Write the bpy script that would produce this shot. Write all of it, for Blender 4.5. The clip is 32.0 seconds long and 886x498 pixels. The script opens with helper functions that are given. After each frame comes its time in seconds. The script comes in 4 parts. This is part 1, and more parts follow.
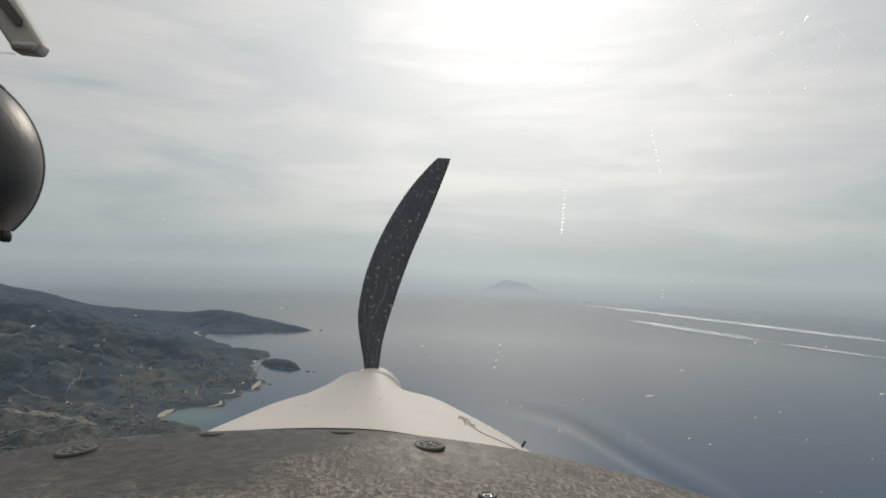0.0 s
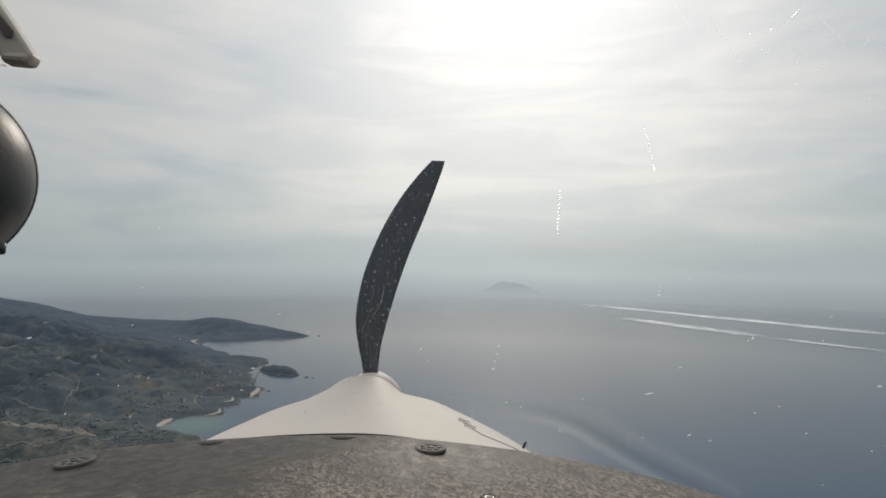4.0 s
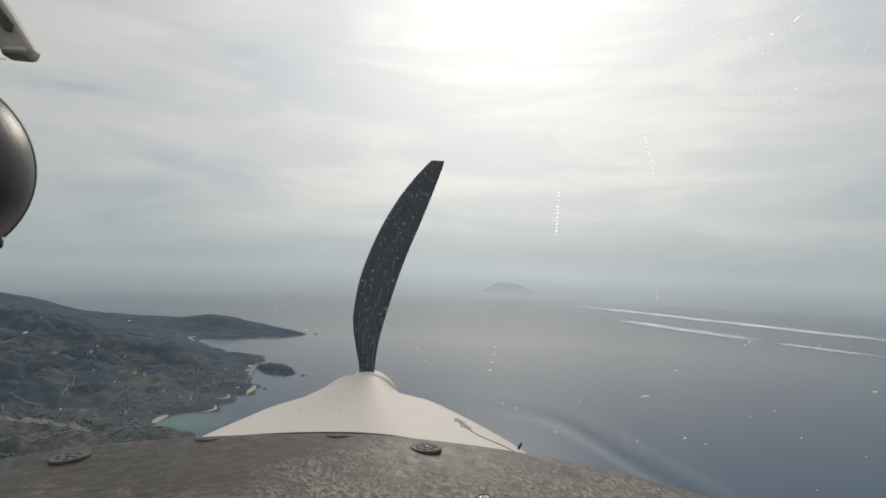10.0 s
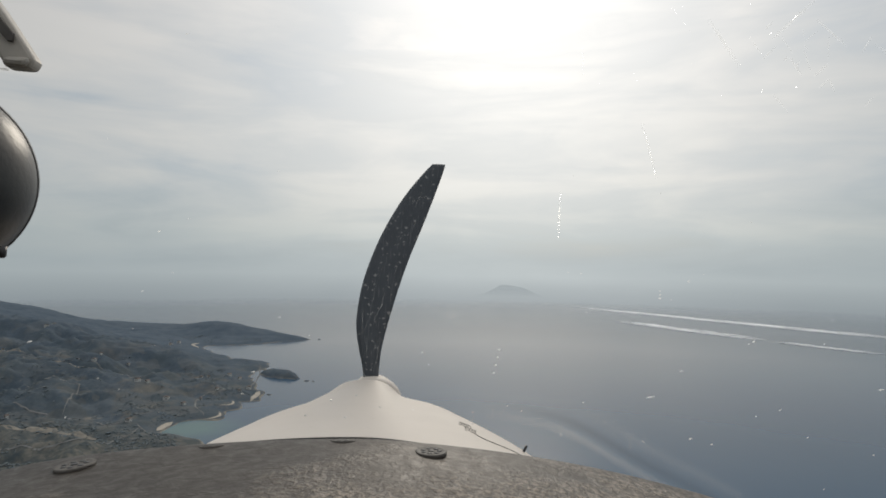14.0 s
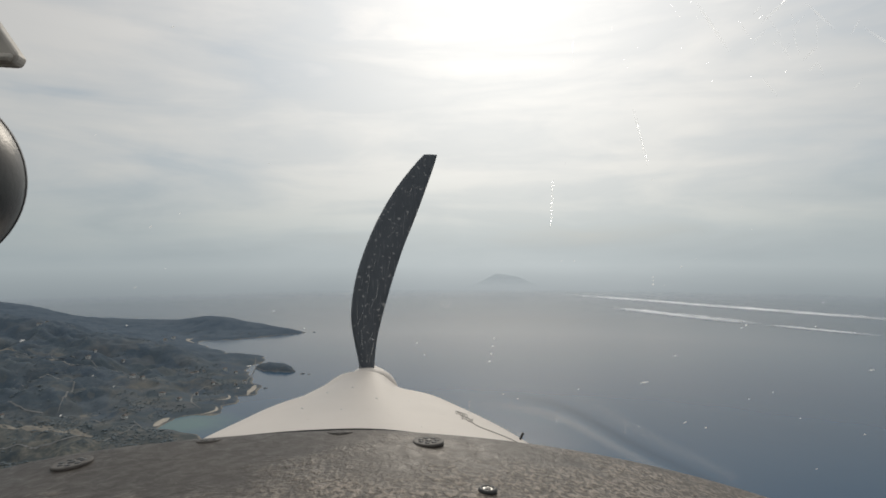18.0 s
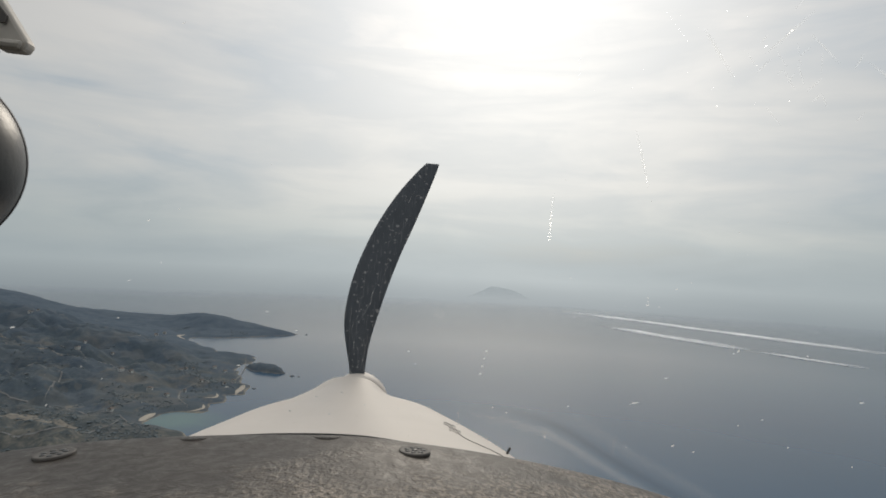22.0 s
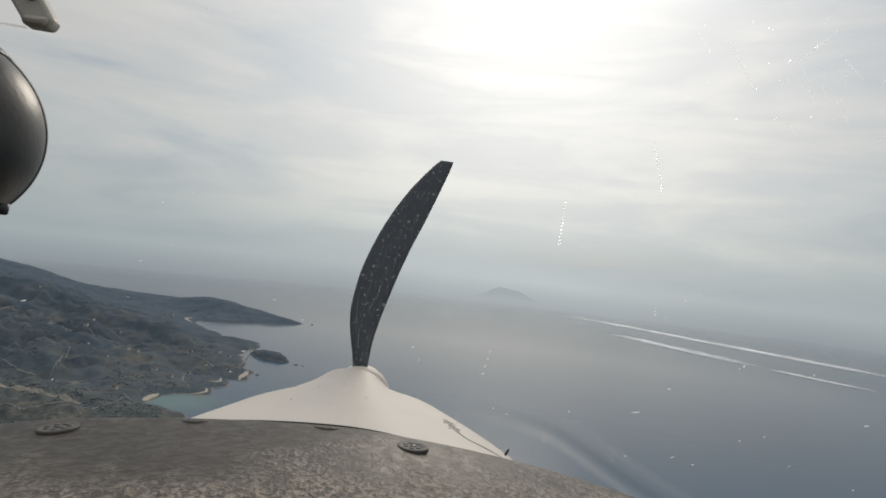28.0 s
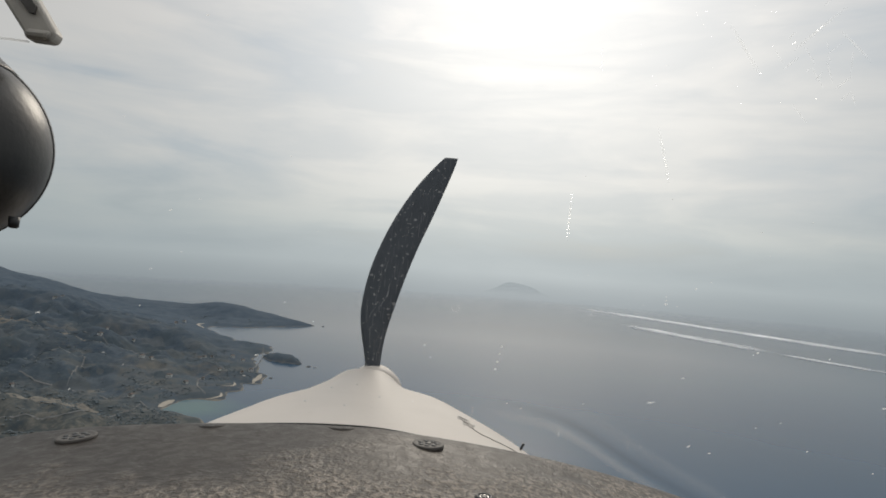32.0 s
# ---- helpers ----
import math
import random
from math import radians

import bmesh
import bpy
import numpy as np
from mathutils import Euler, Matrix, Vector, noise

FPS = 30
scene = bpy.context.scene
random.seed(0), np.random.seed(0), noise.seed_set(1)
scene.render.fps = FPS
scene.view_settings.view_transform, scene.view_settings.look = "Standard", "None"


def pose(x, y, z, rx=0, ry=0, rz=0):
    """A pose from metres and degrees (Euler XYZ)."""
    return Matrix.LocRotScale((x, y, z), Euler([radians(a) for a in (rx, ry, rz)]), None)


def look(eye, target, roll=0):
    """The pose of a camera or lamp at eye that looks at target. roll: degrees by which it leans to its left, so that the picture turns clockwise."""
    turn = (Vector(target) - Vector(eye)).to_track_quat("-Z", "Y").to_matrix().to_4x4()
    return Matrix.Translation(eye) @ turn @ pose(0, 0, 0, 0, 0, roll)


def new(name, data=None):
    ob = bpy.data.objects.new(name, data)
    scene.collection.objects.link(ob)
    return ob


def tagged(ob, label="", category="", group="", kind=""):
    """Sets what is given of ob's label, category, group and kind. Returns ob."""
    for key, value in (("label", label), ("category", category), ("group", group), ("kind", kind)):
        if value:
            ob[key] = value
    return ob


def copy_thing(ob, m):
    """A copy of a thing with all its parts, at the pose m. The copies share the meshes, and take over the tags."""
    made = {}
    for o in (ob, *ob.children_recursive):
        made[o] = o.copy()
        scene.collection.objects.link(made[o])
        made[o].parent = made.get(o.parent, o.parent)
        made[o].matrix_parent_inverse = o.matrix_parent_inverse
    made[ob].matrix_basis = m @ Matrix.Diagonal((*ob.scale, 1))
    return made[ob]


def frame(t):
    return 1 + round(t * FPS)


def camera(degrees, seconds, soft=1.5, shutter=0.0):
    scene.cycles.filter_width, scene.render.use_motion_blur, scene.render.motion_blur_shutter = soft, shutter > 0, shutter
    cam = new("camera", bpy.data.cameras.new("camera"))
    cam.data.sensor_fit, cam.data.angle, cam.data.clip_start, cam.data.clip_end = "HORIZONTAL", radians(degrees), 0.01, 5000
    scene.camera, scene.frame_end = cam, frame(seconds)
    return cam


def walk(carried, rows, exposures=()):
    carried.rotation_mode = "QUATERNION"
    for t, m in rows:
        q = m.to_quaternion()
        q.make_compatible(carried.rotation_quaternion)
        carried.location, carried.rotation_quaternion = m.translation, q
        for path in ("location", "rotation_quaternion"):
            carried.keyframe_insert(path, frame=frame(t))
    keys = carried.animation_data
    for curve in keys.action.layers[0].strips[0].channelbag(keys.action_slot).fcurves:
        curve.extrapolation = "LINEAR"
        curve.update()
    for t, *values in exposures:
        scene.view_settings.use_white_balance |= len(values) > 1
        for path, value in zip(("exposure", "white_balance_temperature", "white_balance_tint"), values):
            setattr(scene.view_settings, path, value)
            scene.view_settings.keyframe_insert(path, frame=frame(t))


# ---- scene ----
EYE = 250.0          # height of the cockpit over the sea, metres
cam = camera(75.0, 32.0, soft=1.7)
# seconds, then the camera's turn in degrees; the camera is fixed in the cockpit and only swings
SWING = [
    (0, 91.30, -2.25, -0.42),
    (0.5, 91.32, -1.54, -0.38),
    (1, 91.62, -2.36, -0.13),
    (1.5, 91.41, -1.39, -0.14),
    (2, 91.09, -1.12, -0.14),
    (2.5, 91.15, -1.01, -0.16),
    (3, 91.29, -0.66, -0.40),
    (3.5, 91.49, -0.77, -0.80),
    (5.5, 91.62, -1.74, -0.12),
    (6, 91.65, -1.49, -0.04),
    (6.5, 91.61, -1.01, -0.11),
    (7, 91.65, -1.15, -0.35),
    (7.5, 90.58, -1.34, -0.24),
    (8, 90.52, -1.28, -0.34),
    (8.5, 91.41, -1.27, -0.29),
    (9, 91.83, -1.12, -0.44),
    (9.5, 91.59, -0.22, -0.80),
    (10, 91.56, -1.76, -0.94),
    (10.5, 90.69, -1.46, -0.76),
    (11, 91.02, -0.87, -0.83),
    (11.5, 91.49, -1.32, -0.92),
    (12, 91.74, -2.00, -0.84),
    (12.5, 91.87, -2.14, -0.58),
    (13, 92.13, -1.51, -0.46),
    (13.5, 92.06, -1.10, -0.51),
    (14, 91.90, -0.97, -0.70),
    (14.5, 91.63, -0.60, -1.06),
    (16.5, 91.79, -2.11, -0.83),
    (17, 91.64, -1.15, -0.71),
    (17.5, 91.29, -0.10, -0.96),
    (18, 90.94, 0.16, -1.33),
    (18.5, 91.75, -2.68, -1.13),
    (19, 91.24, -1.59, -1.00),
    (19.5, 90.92, 0.52, -1.54),
    (20, 90.92, 1.44, -2.55),
    (20.5, 91.01, 1.23, -3.64),
    (21, 91.39, -0.46, -3.95),
    (21.5, 92.34, -6.68, -2.47),
    (22, 91.91, -2.97, -1.68),
    (22.5, 91.78, -0.50, -1.72),
    (23, 91.73, 0.02, -2.04),
    (23.5, 91.67, 0.51, -2.68),
    (24, 92.48, -5.11, -2.42),
    (24.5, 92.12, -3.22, -1.27),
    (25, 91.75, -0.73, -1.03),
    (25.5, 91.79, -1.04, -1.37),
    (27.5, 91.31, -1.27, -3.12),
    (28, 91.62, -6.19, -0.83),
    (28.5, 91.65, -1.27, -1.13),
    (29, 91.72, -0.22, -1.47),
    (29.5, 91.65, -0.05, -1.80),
    (30, 91.43, 0.05, -2.24),
    (30.5, 91.13, 0.13, -2.71),
    (31, 90.93, 0.18, -3.15),
    (31.5, 91.79, -9.13, -0.63),
    (32, 91.26, -4.10, 0.00),
]
walk(cam, [(t, pose(0, 0, EYE, rx, ry, rz)) for t, rx, ry, rz in SWING])

# ------------------------------------------------------------------ world, sun
SUN_DIR = Vector((0.115, 0.863, 0.50)).normalized()
SUN_EL = math.asin(SUN_DIR.z)
SUN_AZ = math.atan2(SUN_DIR.x, SUN_DIR.y)


def link(nt, a, b):
    nt.links.new(a, b)


def math_node(nt, op, a, b=None, clamp=False):
    n = nt.nodes.new("ShaderNodeMath")
    n.operation, n.use_clamp = op, clamp
    for i, v in enumerate((a, b)):
        if v is None:
            continue
        if isinstance(v, (int, float)):
            n.inputs[i].default_value = v
        else:
            link(nt, v, n.inputs[i])
    return n.outputs[0]


def ramp_node(nt, fac, stops):
    n = nt.nodes.new("ShaderNodeValToRGB")
    e = n.color_ramp.elements
    while len(e) < len(stops):
        e.new(0.5)
    for el, (p, c) in zip(e, stops):
        el.position = p
        el.color = (*c, 1) if len(c) == 3 else c
    link(nt, fac, n.inputs["Fac"])
    return n.outputs["Color"]


def noise_node(nt, vec, scale, detail=4.0, rough=0.55, distort=0.0):
    n = nt.nodes.new("ShaderNodeTexNoise")
    n.inputs["Scale"].default_value = scale
    n.inputs["Detail"].default_value = detail
    n.inputs["Roughness"].default_value = rough
    n.inputs["Distortion"].default_value = distort
    if vec is not None:
        link(nt, vec, n.inputs["Vector"])
    return n.outputs["Fac"]


def mix_node(nt, fac, a, b, blend="MIX"):
    n = nt.nodes.new("ShaderNodeMix")
    n.data_type, n.blend_type = "RGBA", blend
    for sock, v in ((n.inputs["Factor"], fac), (n.inputs["A"], a), (n.inputs["B"], b)):
        if sock.type == "VALUE" and isinstance(v, (int, float)):
            sock.default_value = v
        elif isinstance(v, tuple):
            sock.default_value = (*v, 1)
        else:
            link(nt, v, sock)
    return n.outputs["Result"]


def make_world():
    w = bpy.data.worlds.new("hazy_sky")
    scene.world = w
    w.use_nodes = True
    nt = w.node_tree
    nt.nodes.clear()
    tc = nt.nodes.new("ShaderNodeTexCoord")
    d = tc.outputs["Generated"]
    sep = nt.nodes.new("ShaderNodeSeparateXYZ")
    link(nt, d, sep.inputs[0])
    z = math_node(nt, "MULTIPLY_ADD", sep.outputs["Z"], 0.8)
    z.node.inputs[2].default_value = 0.1
    # clear air above the thin cloud
    sky = nt.nodes.new("ShaderNodeTexSky")
    sky.sky_type, sky.sun_disc = "NISHITA", False
    sky.sun_elevation, sky.sun_rotation = SUN_EL, SUN_AZ
    sky.dust_density, sky.altitude = 4.0, 250
    air = mix_node(nt, 1.0, sky.outputs["Color"], (0.11, 0.11, 0.11), "MULTIPLY")
    # thin layered cloud, drawn out along the horizon
    mp = nt.nodes.new("ShaderNodeMapping")
    mp.inputs["Rotation"].default_value = (0.0, 0.17, 0.2)
    mp.inputs["Scale"].default_value = (1.0, 1.0, 6.0)
    link(nt, d, mp.inputs["Vector"])
    n1 = noise_node(nt, mp.outputs[0], 2.1, 5.0, 0.50, 0.45)
    mp2 = nt.nodes.new("ShaderNodeMapping")
    mp2.inputs["Rotation"].default_value = (0.1, -0.35, 0.0)
    mp2.inputs["Scale"].default_value = (1.2, 1.2, 3.0)
    link(nt, d, mp2.inputs["Vector"])
    n2 = noise_node(nt, mp2.outputs[0], 6.5, 4.0, 0.55, 0.7)
    cl = math_node(nt, "ADD", math_node(nt, "MULTIPLY", n1, 0.84), math_node(nt, "MULTIPLY", n2, 0.16))
    # haze over the far sea, then rising through the cloud
    base = ramp_node(nt, z, [(0.020, (0.235, 0.266, 0.288)), (0.056, (0.256, 0.294, 0.316)), (0.074, (0.302, 0.344, 0.362)), (0.090, (0.350, 0.396, 0.411)), (0.106, (0.346, 0.393, 0.408)), (0.14, (0.380, 0.424, 0.431)),
                             (0.22, (0.462, 0.480, 0.478)), (0.42, (0.448, 0.456, 0.460)), (0.62, (0.64, 0.64, 0.64)), (0.9, (0.82, 0.825, 0.83))])
    shade = ramp_node(nt, cl, [(0.39, (0.72, 0.80, 0.875)), (0.475, (0.945, 0.965, 0.985)), (0.60, (1.10, 1.07, 1.04))])
    low = ramp_node(nt, z, [(0.09, (0, 0, 0)), (0.17, (1, 1, 1))])
    shade = mix_node(nt, low, (1.0, 1.0, 1.0), shade)
    cloud = mix_node(nt, 1.0, base, shade, "MULTIPLY")
    cover = ramp_node(nt, cl, [(0.30, (0.86, 0.86, 0.86)), (0.48, (0.98, 0.98, 0.98))])
    cover = mix_node(nt, low, (1.0, 1.0, 1.0), cover)
    col = mix_node(nt, cover, air, cloud)
    # the sun's glow through the cloud
    dot = nt.nodes.new("ShaderNodeVectorMath")
    dot.operation = "DOT_PRODUCT"
    link(nt, d, dot.inputs[0])
    dot.inputs[1].default_value = SUN_DIR
    g = math_node(nt, "MAXIMUM", dot.outputs["Value"], 0.0)
    wide = math_node(nt, "MULTIPLY", math_node(nt, "POWER", g, 7.5), 0.44)
    tight = math_node(nt, "MULTIPLY", math_node(nt, "POWER", g, 40.0), 0.15)
    glow = math_node(nt, "MULTIPLY", math_node(nt, "ADD", wide, tight), math_node(nt, "ADD", math_node(nt, "MULTIPLY", cl, 1.3), 0.38))
    gcol = mix_node(nt, 1.0, (1.0, 0.985, 0.945), glow, "MULTIPLY")
    tot = mix_node(nt, 1.0, col, gcol, "ADD")
    bg = nt.nodes.new("ShaderNodeBackground")
    link(nt, tot, bg.inputs["Color"])
    out = nt.nodes.new("ShaderNodeOutputWorld")
    link(nt, bg.outputs[0], out.inputs[0])


make_world()
sun_data = bpy.data.lights.new("sun", "SUN")
sun_data.energy, sun_data.angle, sun_data.color = 0.75, radians(16), (1.0, 0.90, 0.76)
sun = new("sun", sun_data)
sun.matrix_world = look(SUN_DIR * 100 + Vector((0, 0, EYE)), (0, 0, EYE))


# ------------------------------------------------------------------ materials
def material(name, rough=0.5, metal=0.0, spec=0.5):
    m = bpy.data.materials.new(name)
    m.use_nodes = True
    nt = m.node_tree
    b = nt.nodes["Principled BSDF"]
    b.inputs["Roughness"].default_value = rough
    b.inputs["Metallic"].default_value = metal
    b.inputs["Specular IOR Level"].default_value = spec
    return m, nt, b


def coords(nt, kind="Object"):
    return nt.nodes.new("ShaderNodeTexCoord").outputs[kind]


def world_pos(nt):
    return nt.nodes.new("ShaderNodeNewGeometry").outputs["Position"]


def bump(nt, b, height, strength, distance):
    n = nt.nodes.new("ShaderNodeBump")
    n.inputs["Strength"].default_value = strength
    n.inputs["Distance"].default_value = distance
    link(nt, height, n.inputs["Height"])
    link(nt, n.outputs[0], b.inputs["Normal"])


def plain(name, colour, rough=0.5, metal=0.0, vary=0.12, scale=30.0, relief=0.0):
    m, nt, b = material(name, rough, metal)
    v = coords(nt)
    n = noise_node(nt, v, scale, 5.0)
    lo = tuple(c * (1 - vary) for c in colour)
    hi = tuple(min(1, c * (1 + vary)) for c in colour)
    link(nt, ramp_node(nt, n, [(0.3, lo), (0.7, hi)]), b.inputs["Base Color"])
    if relief:
        bump(nt, b, noise_node(nt, v, scale * 6, 3.0), 0.4, relief)
    return m


def vinyl():
    m, nt, b = material("worn_grey_vinyl", 0.5, 0.0, 0.24)
    v = coords(nt)
    big = noise_node(nt, v, 9.0, 6.0, 0.6)
    mid = noise_node(nt, v, 60.0, 5.0, 0.65, 0.6)
    mp = nt.nodes.new("ShaderNodeMapping")
    mp.inputs["Scale"].default_value = (1.0, 0.72, 1.0)
    link(nt, v, mp.inputs["Vector"])
    flake = noise_node(nt, mp.outputs[0], 175.0, 2.5, 0.5, 0.5)
    grain = noise_node(nt, mp.outputs[0], 330.0, 3.0, 0.6, 0.5)
    sep = nt.nodes.new("ShaderNodeSeparateXYZ")
    link(nt, v, sep.inputs[0])
    # rubbed pale towards the seats and the open side
    aft = math_node(nt, "SUBTRACT", math_node(nt, "MULTIPLY", sep.outputs["X"], 0.62), math_node(nt, "MULTIPLY", sep.outputs["Y"], 1.75))
    patch = math_node(nt, "ADD", math_node(nt, "ADD", aft, 1.01), math_node(nt, "MULTIPLY", noise_node(nt, v, 8.0, 5.0, 0.65), 1.1))
    worn = ramp_node(nt, patch, [(0.38, (0.0, 0.0, 0.0)), (0.68, (1, 1, 1))])
    c1 = ramp_node(nt, big, [(0.3, (0.043, 0.036, 0.030)), (0.7, (0.067, 0.057, 0.047))])
    c1 = mix_node(nt, 1.0, c1, ramp_node(nt, mid, [(0.36, (0.84, 0.84, 0.84)), (0.52, (1.0, 1.0, 1.0)), (0.68, (1.25, 1.23, 1.2))]), "MULTIPLY")
    pale = ramp_node(nt, flake, [(0.40, (0.078, 0.066, 0.054)), (0.50, (0.142, 0.119, 0.096)), (0.60, (0.275, 0.234, 0.192))])
    pale = mix_node(nt, 1.0, pale, ramp_node(nt, grain, [(0.34, (0.78, 0.78, 0.78)), (0.66, (1.25, 1.24, 1.22))]), "MULTIPLY")
    link(nt, mix_node(nt, worn, c1, pale), b.inputs["Base Color"])
    link(nt, ramp_node(nt, mid, [(0.4, (0.52,) * 3), (0.65, (0.38,) * 3)]), b.inputs["Roughness"])
    rubbed = math_node(nt, "ADD", math_node(nt, "MULTIPLY", worn, 0.92), 0.08)
    h = math_node(nt, "ADD", math_node(nt, "MULTIPLY", flake, 1.6), math_node(nt, "MULTIPLY", grain, 0.6))
    h = math_node(nt, "ADD", math_node(nt, "MULTIPLY", h, rubbed), math_node(nt, "MULTIPLY", mid, 0.25))
    bump(nt, b, h, 0.95, 0.0030)
    return m


def paint_white():
    m, nt, b = material("warm_white_paint", 0.55, 0.0, 0.3)
    v = coords(nt)
    n = noise_node(nt, v, 3.0, 6.0, 0.6)
    s = noise_node(nt, v, 60.0, 4.0, 0.7)
    c = ramp_node(nt, n, [(0.3, (0.575, 0.525, 0.468)), (0.7, (0.625, 0.573, 0.514))])
    d = ramp_node(nt, s, [(0.26, (0.86, 0.85, 0.83)), (0.38, (1, 1, 1))])
    link(nt, mix_node(nt, 1.0, c, d, "MULTIPLY"), b.inputs["Base Color"])
    return m


def blade_paint():
    m, nt, b = material("scratched_black_blade_paint", 0.5)
    v = coords(nt)
    mp = nt.nodes.new("ShaderNodeMapping")
    mp.inputs["Rotation"].default_value = (0, 0.45, 0)
    mp.inputs["Scale"].default_value = (90.0, 1.0, 5.0)
    link(nt, v, mp.inputs["Vector"])
    scr = noise_node(nt, mp.outputs[0], 3.0, 3.0, 0.5)
    n = noise_node(nt, v, 14.0, 6.0, 0.65)
    sp = noise_node(nt, v, 75.0, 2.0, 0.5)
    c = ramp_node(nt, n, [(0.3, (0.052, 0.061, 0.073)), (0.7, (0.068, 0.078, 0.092))])
    k = ramp_node(nt, scr, [(0.60, (0, 0, 0)), (0.70, (0.45, 0.45, 0.45))])
    c = mix_node(nt, k, c, (0.22, 0.225, 0.23))
    k2 = ramp_node(nt, sp, [(0.64, (0, 0, 0)), (0.70, (0.8, 0.8, 0.8))])
    c = mix_node(nt, k2, c, (0.32, 0.32, 0.32))
    link(nt, c, b.inputs["Base Color"])
    return m


def scrubland():
    m, nt, b = material("hazed_scrub_and_fields", 0.95, 0.0, 0.1)
    p = world_pos(nt)
    a = noise_node(nt, p, 0.006, 8.0, 0.62, 0.6)
    c = noise_node(nt, p, 0.03, 6.0, 0.65, 0.4)
    d = noise_node(nt, p, 0.16, 4.0, 0.6)
    # the blue lift in the scrub tones stands in for haze over the land
    scrub = ramp_node(nt, d, [(0.3, (0.056, 0.077, 0.102)), (0.7, (0.088, 0.113, 0.136))])
    field = ramp_node(nt, c, [(0.35, (0.096, 0.100, 0.092)), (0.65, (0.168, 0.158, 0.136))])
    k = math_node(nt, "ADD", math_node(nt, "MULTIPLY", a, 0.55), math_node(nt, "MULTIPLY", c, 0.45))
    k = ramp_node(nt, k, [(0.52, (0, 0, 0)), (0.64, (0.8, 0.8, 0.8))])
    grey = ramp_node(nt, noise_node(nt, p, 0.013, 6.0, 0.6, 0.8), [(0.48, (0, 0, 0)), (0.66, (0.75,) * 3)])
    scrub = mix_node(nt, grey, scrub, (0.104, 0.126, 0.142))
    col = mix_node(nt, k, scrub, field)
    warp = nt.nodes.new("ShaderNodeVectorMath")
    warp.operation = "MULTIPLY_ADD"
    nz = nt.nodes.new("ShaderNodeTexNoise")
    nz.inputs["Scale"].default_value = 0.02
    link(nt, p, nz.inputs["Vector"])
    link(nt, nz.outputs["Color"], warp.inputs[0])
    warp.inputs[1].default_value = (60, 60, 0)
    link(nt, p, warp.inputs[2])
    cell = nt.nodes.new("ShaderNodeTexVoronoi")
    cell.inputs["Scale"].default_value = 0.021
    link(nt, warp.outputs[0], cell.inputs["Vector"])
    cs = nt.nodes.new("ShaderNodeSeparateColor")
    link(nt, cell.outputs["Color"], cs.inputs[0])
    tint = ramp_node(nt, cs.outputs[0], [(0.0, (0.046, 0.062, 0.070)), (0.5, (0.068, 0.084, 0.086)), (0.72, (0.094, 0.100, 0.092)), (0.92, (0.150, 0.144, 0.126))])
    col = mix_node(nt, math_node(nt, "MULTIPLY", cs.outputs[1], 0.5), col, tint)
    # stones and bare spots between the bushes
    spot = noise_node(nt, p, 0.22, 3.0, 0.7)
    stony = math_node(nt, "MULTIPLY", ramp_node(nt, spot, [(0.60, (0, 0, 0)), (0.70, (1, 1, 1))]), ramp_node(nt, a, [(0.46, (0, 0, 0)), (0.58, (0.75,) * 3)]))
    col = mix_node(nt, stony, col, (0.235, 0.218, 0.185))
    # terraces and dry-stone walls along the slopes
    up = nt.nodes.new("ShaderNodeSeparateXYZ")
    link(nt, p, up.inputs[0])
    step = math_node(nt, "FRACT", math_node(nt, "ADD", math_node(nt, "MULTIPLY", up.outputs["Z"], 0.23), math_node(nt, "MULTIPLY", c, 0.9)))
    wall = math_node(nt, "MULTIPLY", ramp_node(nt, step, [(0.0, (1, 1, 1)), (0.20, (0, 0, 0))]), ramp_node(nt, noise_node(nt, p, 0.009, 4.0, 0.6), [(0.50, (0, 0, 0)), (0.62, (0.55,) * 3)]))
    col = mix_node(nt, wall, col, (0.172, 0.162, 0.140))
    # pale rock and sand just over the water
    sep = nt.nodes.new("ShaderNodeSeparateXYZ")
    link(nt, p, sep.inputs[0])
    sh = math_node(nt, "ADD", sep.outputs["Z"], math_node(nt, "MULTIPLY", c, 7.0))
    shore = ramp_node(nt, math_node(nt, "DIVIDE", sh, 10.0), [(0.36, (0.8, 0.8, 0.8)), (0.50, (0, 0, 0))])
    # dry grass and earth on the slopes near the flight
    near = math_node(nt, "ADD", sep.outputs["Y"], math_node(nt, "MULTIPLY", math_node(nt, "ADD", c, a), 330.0))
    near = ramp_node(nt, math_node(nt, "DIVIDE", near, 2000.0), [(0.54, (0.85,) * 3), (0.63, (0, 0, 0))])
    earth = ramp_node(nt, noise_node(nt, p, 0.05, 6.0, 0.7, 0.5), [(0.40, (0.056, 0.068, 0.072)), (0.50, (0.092, 0.096, 0.088)), (0.62, (0.170, 0.160, 0.136))])
    col = mix_node(nt, near, col, earth)
    # haze over the cape and the western ridge, put into the ground colour as blue
    land_haze = math_node(nt, "ADD", sep.outputs["Y"], math_node(nt, "MULTIPLY", a, 420.0))
    land_haze = ramp_node(nt, math_node(nt, "DIVIDE", land_haze, 3000.0), [(0.49, (0, 0, 0)), (0.62, (0.92, 0.92, 0.92))])
    col = mix_node(nt, land_haze, col, ramp_node(nt, c, [(0.35, (0.070, 0.097, 0.128)), (0.65, (0.096, 0.126, 0.157))]))
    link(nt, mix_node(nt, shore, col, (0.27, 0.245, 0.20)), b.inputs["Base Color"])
    return m


